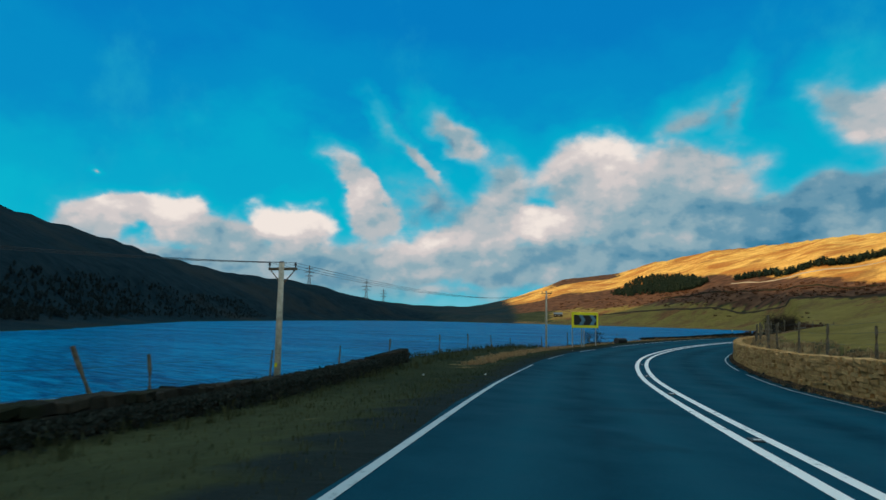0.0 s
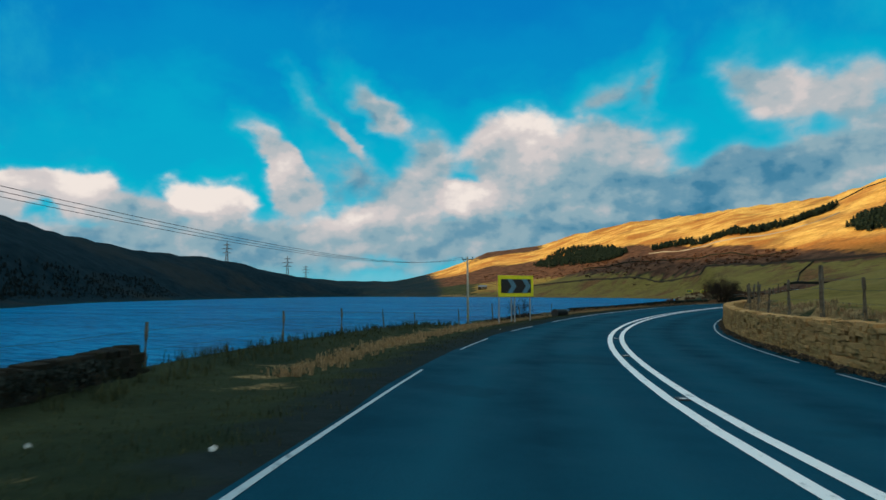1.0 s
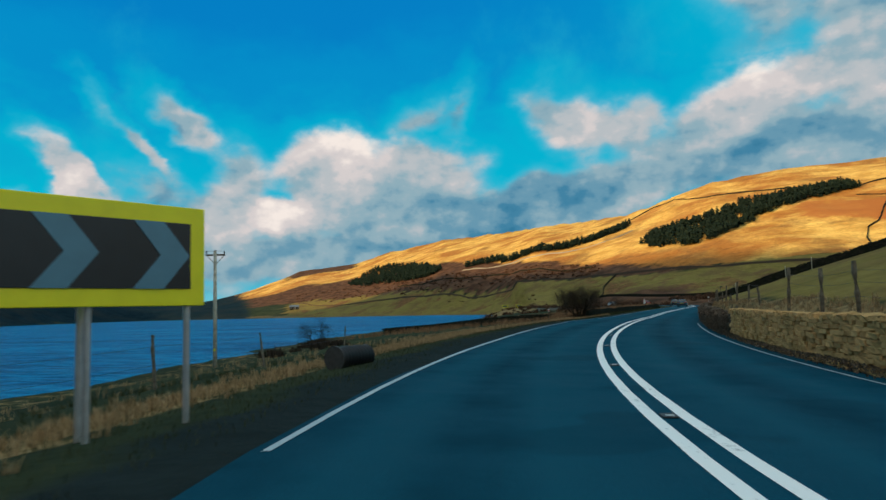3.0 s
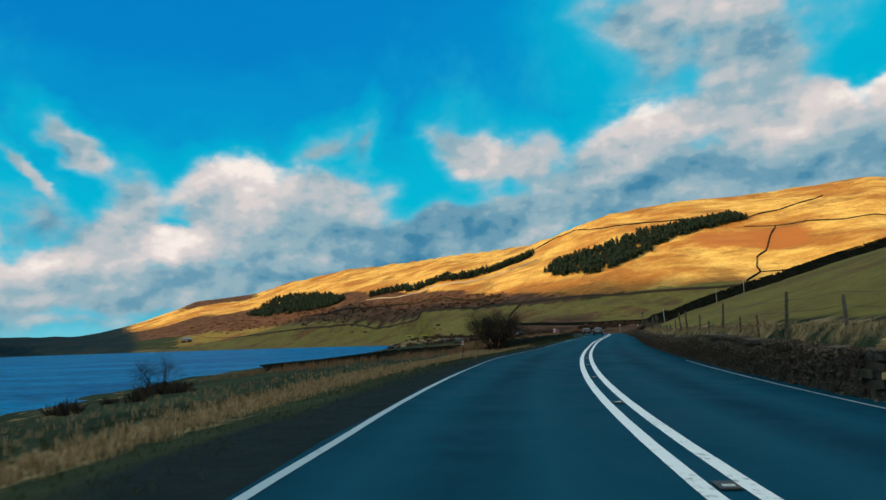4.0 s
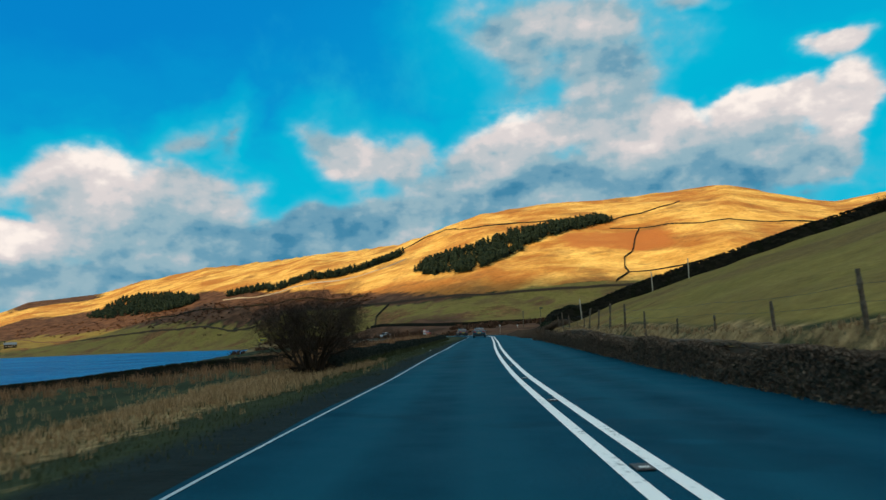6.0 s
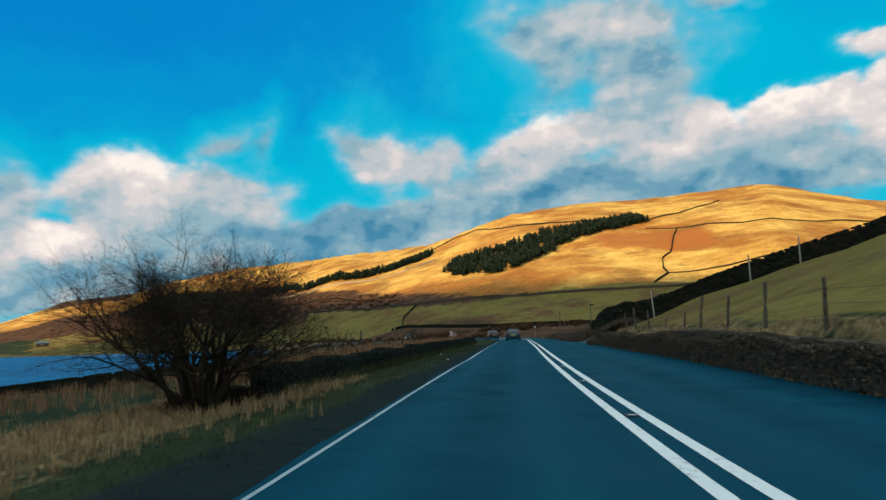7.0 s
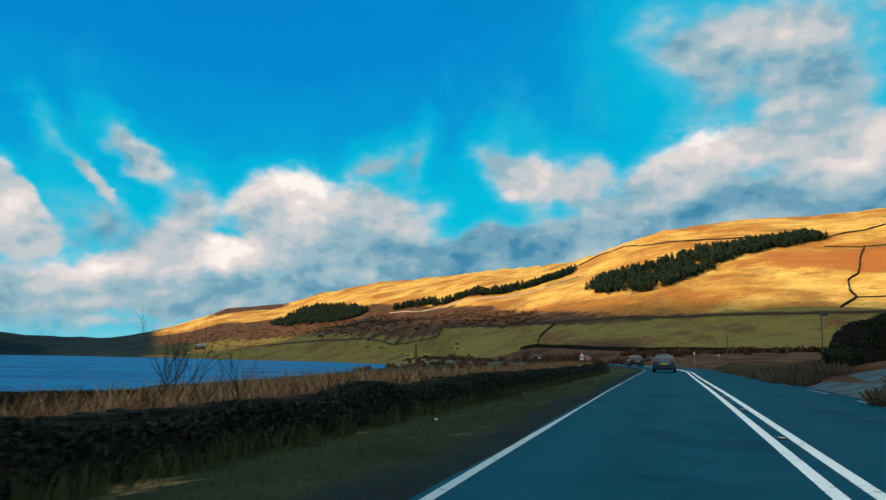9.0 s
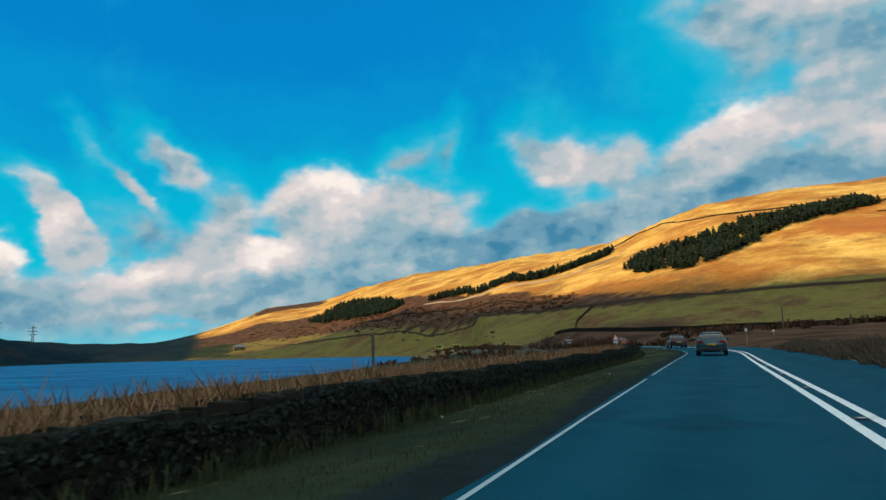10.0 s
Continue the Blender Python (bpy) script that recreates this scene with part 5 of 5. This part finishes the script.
def car(m, paint, label, roof_back=-1.75, height=1.43, wide=0.92, back=-2.3):
    """Nose along +y, wheels on z = 0."""
    c = thing("car", m, label, "car", "cars on the road")

    def lower(y, w, z0, zb):
        return (y, [(w * 0.80, z0), (w * 0.97, z0 + 0.10), (w, z0 + 0.28), (w * 0.985, zb - 0.10), (w * 0.90, zb), (0.0, zb + 0.02)])
    body = loft([lower(back, wide * 0.90, 0.34, 0.98), lower(back + 0.12, wide * 0.97, 0.24, 1.02), lower(back + 0.9, wide, 0.20, 0.99), lower(-0.6, wide, 0.18, 0.95),
                 lower(0.7, wide, 0.18, 0.93), lower(1.5, wide * 0.98, 0.20, 0.85), lower(2.1, wide * 0.92, 0.24, 0.72), lower(2.3, wide * 0.80, 0.32, 0.60)])
    b = part("body", body, paint, c, smooth_shade=True)

    def upper(y, w0, w1, z0, z1):
        return (y, [(w0, z0), (w0 * 0.5 + w1 * 0.5, z0 * 0.45 + z1 * 0.55), (w1, z1 - 0.05), (w1 * 0.8, z1), (0.0, z1 + 0.02)])
    roof = loft([upper(roof_back, wide * 0.86, wide * 0.80, 0.94, 1.05), upper(roof_back + 0.75, wide * 0.88, wide * 0.68, 0.94, height - 0.06), upper(-0.3, wide * 0.88, wide * 0.70, 0.92, height),
                 upper(0.35, wide * 0.88, wide * 0.68, 0.90, height - 0.05), upper(1.15, wide * 0.84, wide * 0.78, 0.86, 0.95)])
    part("cabin", roof, GLASS, c, "dark glazed cabin", smooth_shade=True)
    top = loft([(roof_back + 0.70, [(wide * 0.66, height - 0.075), (wide * 0.5, height - 0.03), (0, height - 0.02)]), (-0.3, [(wide * 0.69, height - 0.04), (wide * 0.55, height + 0.012), (0, height + 0.035)]),
                (0.40, [(wide * 0.66, height - 0.085), (wide * 0.5, height - 0.04), (0, height - 0.02)])])
    part("roof", top, paint, c, smooth_shade=True)
    for s in (-1, 1):
        part("tail_lamp", box(0.34, 0.10, 0.13, (s * wide * 0.68, back + 0.02, 0.78), 0.02), LAMP_RED, b, "red tail lamp")
        part("head_lamp", box(0.30, 0.14, 0.11, (s * wide * 0.60, 2.16, 0.58), 0.02), GLASS, b, "head lamp")
        part("door_mirror", box(0.17, 0.09, 0.13, (s * (wide + 0.07), 0.62, 0.95), 0.03), paint, b)
        part("exhaust", tube([(s * 0.55, back - 0.02, 0.27), (s * 0.55, back + 0.2, 0.27)], 0.04, 10), ALLOY, b)
    part("rear_bumper", box(wide * 1.7, 0.10, 0.20, (0, back + 0.01, 0.30), 0.03), TRIM, b, "black lower bumper")
    part("number_plate", box(0.52, 0.02, 0.11, (0, back - 0.045, 0.62), 0.004), PLATE, b, "yellow rear plate")
    part("boot_lip", box(wide * 1.5, 0.10, 0.025, (0, back + 0.10, 1.02), 0.01), paint, b)
    for sx in (-1, 1):
        for y in (-1.38, 1.40):
            x = sx * (wide - 0.11)
            tyre = tube([(x - 0.11, y, 0.32), (x - 0.08, y, 0.32), (x + 0.08, y, 0.32), (x + 0.11, y, 0.32)], [0.29, 0.325, 0.325, 0.29], 20)
            w = part("wheel", tyre, RUBBER, c, "black tyre")
            part("rim", tube([(x + sx * 0.095, y, 0.32), (x + sx * 0.118, y, 0.32)], [0.22, 0.20], 16), ALLOY, w, "alloy rim")
    return c


def park(ry, off, paint, label, **kw):
    k = int(np.argmin(np.hypot(LINE[:, 0] - beside(ry, 0)[0], LINE[:, 1] - beside(ry, 0)[1])))
    p = beside(ry, off)
    return car(pose(p[0], p[1], float(road_height(off, ry)) + 0.01, 0, 0, heading(k)), paint, label, **kw)


park(184.0, -1.85, car_paint("dark_blue_grey_paint", (0.010, 0.065, 0.095)), "dark blue-grey saloon car seen from behind on the road")
park(222.0, -1.9, car_paint("black_paint", (0.012, 0.012, 0.014)), "small black hatchback on the road further on", roof_back=-2.0, height=1.5, back=-2.15)
park(257.0, -1.9, car_paint("red_paint", (0.25, 0.02, 0.018)), "distant red car going round the bend", roof_back=-2.0, height=1.48)
park(284.0, -1.9, car_paint("pale_silver_paint", (0.60, 0.61, 0.61)), "distant pale silver car on the bend", roof_back=-2.0, height=1.5)

# ---------------------------------------------------------------- drystone walls
def stone_shape(seed):
    rng = random.Random(seed)
    bm = bmesh.new()
    bmesh.ops.create_cube(bm, size=1.0)
    bmesh.ops.bevel(bm, geom=list(bm.edges), offset=0.10, segments=1, affect="EDGES")
    for v in bm.verts:
        v.co += Vector((rng.uniform(-.05, .05), rng.uniform(-.06, .06), rng.uniform(-.06, .06)))
    me = bpy.data.meshes.new("stone")
    bm.to_mesh(me)
    bm.free()
    return me


SHAPES = [stone_shape(k) for k in range(7)]
for me in SHAPES:
    me.materials.append(STONE)
SHAPE_DATA = [([v.co.copy() for v in me.vertices], [tuple(p.vertices) for p in me.polygons]) for me in SHAPES]


def drystone(name, label, path, height, thick, mat, seed, near=None, course=0.13, long=0.36, cope=0.16, slump=0.0, faces=(-1,), mesh_set=None, ragged=0.03, rise=0.0):
    """A drystone wall along plan points with ground heights. Courses of separate stones on the given faces (-1: left of the way, 1: right),
    copes on top, a dark core between. near: stretch of y in which stones are objects of their own."""
    rng = random.Random(seed)
    pts = [Vector((x, y, z)) for x, y, z in path]
    x0 = pts[0]
    ob = thing(name, pose(*x0), label, "wall")
    core_v, core_f, sv, sf = [], [], [], []
    cum = [0.0]
    for a, b in zip(pts, pts[1:]):
        cum.append(cum[-1] + (b - a).length)

    def at(s):
        k = min(max(0, int(np.searchsorted(cum, s)) - 1), len(pts) - 2)
        a, b = pts[k], pts[k + 1]
        d = (b - a)
        f = (s - cum[k]) / max(cum[k + 1] - cum[k], 1e-6)
        d.z = 0
        d.normalize()
        return a.lerp(b, f), d

    def high(s):
        return height * (0.25 + 0.75 * float(smooth(0, rise, s)) if rise else 1) * (1 - slump * (0.5 + 0.5 * math.sin(s * 0.23 + seed) * math.sin(s * 0.071 + 2 * seed)))
    n = max(2, int(cum[-1] / 1.0))
    for k in range(n + 1):
        s = cum[-1] * k / n
        p, d = at(s)
        side = Vector((d.y, -d.x, 0))
        h = high(s) - 0.05
        for o, z in ((-1, -0.3), (-0.82, h), (0.82, h), (1, -0.3)):
            core_v.append(p + side * (o * (thick / 2 - 0.05)) + Vector((0, 0, z)) - x0)
        if k:
            i = 4 * k
            for j in range(4):
                core_f.append((i - 4 + j, i - 4 + (j + 1) % 4, i + (j + 1) % 4, i + j))
    core_f += [(0, 1, 2, 3), (4 * n + 3, 4 * n + 2, 4 * n + 1, 4 * n)]
    mesh_object("core", core_v, core_f, mat, ob, "dark packed wall core")
    count = 0

    def lay(p, d, size):
        nonlocal count
        q = Matrix((d, Vector((-d.y, d.x, 0)), (0, 0, 1))).transposed().to_4x4()
        m = Matrix.Translation(p - x0) @ q @ pose(0, 0, 0, rng.gauss(0, 3), rng.gauss(0, 3), rng.gauss(0, 4)) @ Matrix.Diagonal((*size, 1))
        shape = rng.randrange(7)
        if near and near[0] < p.y < near[1] and count < 300 and rng.random() < near[2]:
            count += 1
            o = new("stone", mesh_set[shape])
            o.parent = ob
            o.matrix_basis = m
            return
        vs, fs = SHAPE_DATA[shape]
        i = len(sv)
        sv.extend(m @ v for v in vs)
        sf.extend(tuple(i + k for k in f) for f in fs)
    for face in faces:
        z = -0.12
        while z < height - 0.06:
            hc = course * rng.uniform(0.75, 1.3)
            s = rng.uniform(0, 0.2)
            while s < cum[-1]:
                ln = long * rng.uniform(0.45, 1.5)
                if z + hc * 0.5 < high(s) and rng.random() > ragged:
                    p, d = at(s + ln / 2)
                    side = Vector((d.y, -d.x, 0))
                    lay(p + side * face * (thick / 2 - 0.08 + rng.uniform(-.025, .03) - 0.04 * z) + Vector((0, 0, z + hc / 2 + rng.gauss(0, .008))), d, (ln * 1.01, 0.20, hc * 1.02))
                s += ln
            z += hc
    s = 0.0
    while cope and s < cum[-1]:
        ln = rng.uniform(0.12, 0.42)
        p, d = at(s + ln / 2)
        if rng.random() > 0.08:
            lay(p + Vector((0, 0, high(s) + cope * 0.35)), d, (ln * 0.98, thick * rng.uniform(0.8, 1.08), cope * rng.uniform(0.7, 1.25)))
        s += ln
    if sv:
        tagged(mesh_object("stonework", sv, sf, mat, ob), "coursed rough stones", kind="stuff")
    return ob


EARTHY_SHAPES = [me.copy() for me in SHAPES]
for me in EARTHY_SHAPES:
    me.materials.clear()
    me.materials.append(EARTHY_STONE)
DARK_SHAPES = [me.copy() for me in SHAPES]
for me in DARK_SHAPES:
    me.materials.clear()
    me.materials.append(SHADE_DARK_STONE)


def beside_path(y0, y1, off, step, drop=0.0, on_road=False):
    out = []
    for y in np.arange(y0, y1 + 0.01, step):
        x, yy = beside(y, off)
        z = float(road_height(off, y)) - 0.05 if on_road else land_at(x, yy)
        out.append((float(x), float(yy), z - drop))
    return out


drystone("roadside_wall", "tan gritstone retaining wall curving along the inside of the bend", beside_path(12, 63, HALF_RIGHT + 0.62, 1.5, on_road=True), 0.98, 0.42, STONE, 3,
         near=(22, 44, 0.35), mesh_set=SHAPES, slump=0.06, course=0.105, long=0.30, cope=0.11)
drystone("mossy_roadside_wall", "low earthy slumped stone wall half lost in the field bank", beside_path(63.2, 141, HALF_RIGHT + 0.66, 1.5, on_road=True), 0.95, 0.42, EARTHY_STONE, 5,
         near=(70, 100, 0.4), mesh_set=EARTHY_SHAPES, slump=0.25, course=0.15, cope=0.10, ragged=0.35)
drystone("lakeside_wall", "low mossy stone wall, darkened for shade, between the verge and the water", beside_path(-22, 22, -HALF_LEFT - 4.5, 1.5, 0.08), 0.44, 0.40, SHADE_DARK_STONE, 7,
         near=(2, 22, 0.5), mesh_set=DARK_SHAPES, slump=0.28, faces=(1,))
drystone("verge_wall", "low mossy stone wall, darkened for shade, along the grass verge", beside_path(112.5, 232, -HALF_LEFT - 4.2, 2.0, 0.05), 0.80, 0.42, SHADE_DARK_STONE, 9,
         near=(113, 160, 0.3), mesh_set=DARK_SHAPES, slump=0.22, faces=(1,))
house_end = [(x, y, land_at(x, y) - 0.2) for x, y in ((-11.5, 158.9), (-11.3, 160.3), (-10.6, 161.7), (-9.3, 162.7), (-6, 163.8), (-2, 164.8), (3, 165.8), (10, 167))]
drystone("ivy_wall", "tall stone wall grown over with dark ivy past the drive", house_end, 2.3, 0.6, SHADE_DARK_STONE, 17, slump=0.08, course=0.2, long=0.5, faces=(1, -1), rise=4.5)
cross = [(x, y, land_at(x, y) - 0.1) for x, y in ((-13.0, 143.2), (-9.5, 143.0), (-6, 142.8), (-2, 142.5), (3, 142.2), (9, 141.8), (16, 141.3), (24, 140.8), (34, 140.0), (46, 139.0), (60, 138))]
drystone("cross_wall", "tall dark stone wall climbing the field to the skyline", cross, 1.2, 0.5, SHADE_DARK_STONE, 11, slump=0.10, course=0.17, long=0.45, faces=(1,))
shore_wall = [(x, y, land_at(x, y) - 0.1) for x, y in ((-27.4, 148.5), (-33, 147.5), (-40, 146), (-48, 144), (-56, 141.5), (-63, 139))]
drystone("shore_wall", "dark stone wall running down to the water", shore_wall, 0.95, 0.45, SHADE_DARK_STONE, 13, slump=0.25, course=0.17, long=0.45, faces=(-1, 1))
for k, (x, y) in enumerate(((-10.6, 141.7), (-4.3, 141.4), (-1.1, 141.2))):
    ob = part("pale_stake", tube([(0, 0, -0.3), (0, 0, 1.75)], [0.05, 0.045], 8), POLE_WOOD)
    ob.matrix_world = pose(x, y, land_at(x, y), 2 * (k % 2), -3 + 2 * k, 0)
    tagged(ob, "tall pale stake in front of the cross wall", "post", "pale stakes")


def far_wall(label, points, height, wide, rough=7.0, mat=SHADE_DARK_STONE):
    """A field wall far off: a ragged ridge of stone following the ground."""
    rng = random.Random(len(points) * 7)
    pts = [Vector(p) for p in points]
    vs, fs = [], []
    row = []
    for a, b in zip(pts, pts[1:]):
        n = max(1, int((b - a).length / rough))
        row += [a.lerp(b, k / n) for k in range(n)]
    row.append(pts[-1])
    xs, ys = np.array([p.x for p in row]), np.array([p.y for p in row])
    zs = land(xs, ys)
    for k, (p, z) in enumerate(zip(row, zs)):
        d = (row[min(k + 1, len(row) - 1)] - row[max(k - 1, 0)]).normalized()
        side = Vector((d.y, -d.x))
        h = height * rng.uniform(0.85, 1.1)
        j = rng.gauss(0, wide * 0.5)
        for o, zz in ((-wide, -0.8), (-wide * 0.6, h), (wide * 0.6, h), (wide, -0.8)):
            vs.append((p.x + side.x * (o + j), p.y + side.y * (o + j), float(z) + zz))
        if k:
            i = 4 * k
            for c in range(3):
                fs.append((i - 4 + c, i - 3 + c, i + 1 + c, i + c))
    tagged(mesh_object("field_wall", vs, fs, mat), label, "wall", "hill field walls")


far_wall("dark stone wall along the top of the green fields", [(-552, 930), (-461, 852), (-334, 776), (-221, 681), (-129, 596), (-60, 528), (0, 483), (55, 463), (110, 455), (190, 440)], 1.3, 0.35, 7.0, EARTHY_STONE)
far_wall("dark stone wall dividing two green fields", [(-60, 526), (-65, 495), (-63, 450), (-58, 400), (-54, 350)], 1.2, 0.32)
far_wall("dark stone wall at the foot of the green fields", [(-50, 330), (-22, 295), (20, 292), (70, 302), (120, 310)], 1.0, 0.32)
far_wall("crooked dark stone wall down the sunlit hill", [(144, 661), (126, 612), (118, 587), (109, 560), (98, 541), (90, 512), (88, 494), (80, 480), (74, 470)], 1.2, 0.32, 4.0)
far_wall("low dark stone wall branching over the sunlit hill", [(88, 494), (104, 490), (150, 484)], 0.8, 0.28, 4.0)
far_wall("dark stone wall along the hill's shoulder", [(-68, 790), (-73, 850), (-45, 870), (-20, 845), (14, 760), (50, 757), (90, 740)], 1.1, 0.35)
far_wall("dark stone wall high on the moor", [(123, 707), (168, 732), (220, 775)], 1.2, 0.35)
far_wall("dark stone wall across the bracken slope", [(123, 678), (182, 622), (247, 618), (330, 600)], 1.0, 0.35)
far_wall("pale stone wall below the conifer belt", [(-256, 800), (-170, 745), (-129, 722), (-85, 720), (-60, 745)], 1.0, 0.35, 7.0, PALE_STONE)
far_wall("dark stone wall through the rough ground", [(-360, 853), (-174, 686), (-83, 587)], 1.2, 0.35)
far_wall("pale parapet wall beside the far bend", [(-33, 240), (-46, 264), (-60, 290), (-74, 318)], 0.85, 0.3, 3.0, PALE_STONE)


# ---------------------------------------------------------------- grass
def blades(name, label, spots, mat, seed, flat=1.0, wide=0.0):
    """Tufts of thin bent blades in one mesh."""
    rng = random.Random(seed)
    vs, fs = [], []
    for x, y, z, h, n in spots:
        for _ in range(n):
            a, b = rng.uniform(0, 6.28), rng.uniform(0, 6.28)
            r = (wide or h * 0.35) * math.sqrt(rng.random())
            w = 0.004 + h * rng.uniform(0.006, 0.014)
            hh = h * rng.uniform(0.5, 1.1)
            bx, by = x + math.cos(a) * r, y + math.sin(a) * r
            lx, ly = math.cos(b) * hh * flat * rng.uniform(.1, .6), math.sin(b) * hh * flat * rng.uniform(.1, .6)
            cx, cy = -math.sin(b) * w, math.cos(b) * w
            i = len(vs)
            vs += [(bx - cx, by - cy, z - 0.03), (bx + cx, by + cy, z - 0.03), (bx + lx * .35 + cx * .8, by + ly * .35 + cy * .8, z + hh * .6), (bx + lx * .35 - cx * .8, by + ly * .35 - cy * .8, z + hh * .6), (bx + lx, by + ly, z + hh * .92)]
            fs += [(i, i + 1, i + 2, i + 3), (i + 3, i + 2, i + 4)]
    return tagged(mesh_object(name, vs, fs, mat), label, "grass", kind="stuff")


def tufts(n, seed, pick, h0, h1, count):
    rng = random.Random(seed)
    pts = [pick(rng) for _ in range(n)]
    zs = land(np.array([p[0] for p in pts]), np.array([p[1] for p in pts]))
    return [(x, y, float(z), rng.uniform(h0, h1), count) for (x, y), z in zip(pts, zs)]


def grass_band(y0, y1):
    def pick(rng):
        y = rng.uniform(y0, y1)
        p = beside(y, -HALF_LEFT - float(np.interp(y, BAND_Y, BAND_AT)) - rng.gauss(0, 0.55) * float(np.interp(y, BAND_Y, BAND_WIDE)))
        return float(p[0]), float(p[1])
    return pick


blades("dry_grass", "long straw-coloured dry grass on the bank by the water",
       tufts(2000, 43, grass_band(98, 117), 0.10, 0.36, 11) + tufts(2900, 3, grass_band(42, 99), 0.07, 0.26, 10) + tufts(900, 4, grass_band(22, 43), 0.06, 0.20, 11)
       + tufts(160, 44, by_road(108, 116, -HALF_LEFT - 2.0, -HALF_LEFT - 4.2), 0.10, 0.3, 10) + tufts(600, 5, by_road(45, 120, -HALF_LEFT - 9, -HALF_LEFT - 22), 0.2, 0.4, 8), DRY_GRASS, 21)
blades("wall_top_grass", "tufts of dry grass along the top of the roadside wall",
       tufts(1300, 6, by_road(14, 63, HALF_RIGHT + 0.8, HALF_RIGHT + 2.4), 0.06, 0.20, 9) + tufts(1700, 46, by_road(63, 142, HALF_RIGHT + 1.0, HALF_RIGHT + 1.8), 0.05, 0.16, 9) + tufts(900, 26, by_road(63, 142, HALF_RIGHT + 0.5, HALF_RIGHT + 1.0), 0.10, 0.3, 9) + tufts(500, 36, by_road(14, 142, HALF_RIGHT + 0.28, HALF_RIGHT + 0.42), 0.05, 0.14, 8), DRY_GRASS, 22)
blades("verge_grass", "short dark green grass on the verge",
       tufts(6500, 7, by_road(-6, 160, -HALF_LEFT - 0.7, -HALF_LEFT - 4.0), 0.03, 0.07, 10), GREEN_GRASS, 23, 2.0, 0.45)
blades("wall_weeds", "dark grass and weeds at the foot of the verge wall",
       tufts(3000, 8, by_road(113, 232, -HALF_LEFT - 3.2, -HALF_LEFT - 4.7), 0.15, 0.5, 9) + tufts(1000, 18, by_road(44, 98, -HALF_LEFT - 3.6, -HALF_LEFT - 9), 0.08, 0.22, 9) + tufts(1500, 9, by_road(-18, 42, -HALF_LEFT - 3.4, -HALF_LEFT - 6.5), 0.08, 0.30, 9), GREEN_GRASS, 24)
blades("reeds", "tawny reeds and rushes between the wall and the lake",
       tufts(2200, 10, by_road(118, 240, -HALF_LEFT - 9, -HALF_LEFT - 40), 0.4, 0.95, 14) + tufts(3200, 16, by_road(126, 240, -HALF_LEFT - 5, -HALF_LEFT - 11), 0.6, 1.25, 22) + tufts(900, 17, by_road(140, 176, -HALF_LEFT - 6, -HALF_LEFT - 15), 0.9, 1.55, 16), REED, 25)


# ---- growth over the walls
def clinging(name, label, path, high, deep, n, mat, seed, size=0.11, out=0.0):
    """Small leaves hung over a wall: path of plan points with ground heights."""
    rng = random.Random(seed)
    pts = [Vector(p) for p in path]
    vs, fs = [], []
    for _ in range(n):
        k = rng.randrange(len(pts) - 1)
        p = pts[k].lerp(pts[k + 1], rng.random())
        d = (pts[k + 1] - pts[k]).normalized()
        side = Vector((d.y, -d.x, 0))
        lump = 0.5 + 0.5 * math.sin(p.x * 1.3 + p.y * 0.9) * math.sin(p.y * 0.37 + 1)
        h = high * (0.72 + 0.34 * lump) * (1 - rng.random() ** 2.2)
        c = p + side * rng.gauss(out, deep) + Vector((0, 0, h))
        q = pose(0, 0, 0, rng.uniform(0, 360), rng.uniform(0, 360), rng.uniform(0, 360)).to_3x3()
        s = size * rng.uniform(0.5, 1.4)
        i = len(vs)
        vs += [c + q @ Vector(v) * s for v in ((-1, 0, 0), (0, -.6, .1), (1, 0, 0), (0, .6, .1))]
        fs.append((i, i + 1, i + 2, i + 3))
    return tagged(mesh_object(name, vs, fs, mat), label, "climbing plant", kind="stuff")


clinging("wall_ivy", "dark ivy hanging over the tall wall", house_end[3:], 2.4, 0.24, 26000, IVY, 61, 0.06)
clinging("wall_ivy", "dark ivy over the low end of the tall wall", house_end[:4], 1.2, 0.24, 9000, IVY, 65, 0.055)
clinging("wall_brambles", "dark weeds and brambles overgrowing the verge wall", beside_path(112, 232, -HALF_LEFT - 4.15, 2.0), 0.86, 0.18, 110000, WEEDS, 62, 0.038, 0.16)
clinging("lakeside_weeds", "dark moss and weeds over the lakeside wall", beside_path(-20, 21, -HALF_LEFT - 4.45, 1.5), 0.38, 0.20, 60000, WEEDS, 64, 0.024, 0.14)
clinging("bank_growth", "dead brown weeds over the slumped roadside wall", beside_path(64, 141, HALF_RIGHT + 0.6, 1.5, on_road=True), 0.94, 0.10, 95000, EARTH_GROWTH, 63, 0.030, -0.19)
clinging("wall_foot_growth", "dead leaves and weeds along the foot of the tan wall", beside_path(12, 63, HALF_RIGHT + 0.4, 1.5, on_road=True), 0.22, 0.09, 26000, EARTH_GROWTH, 66, 0.024, 0.0)
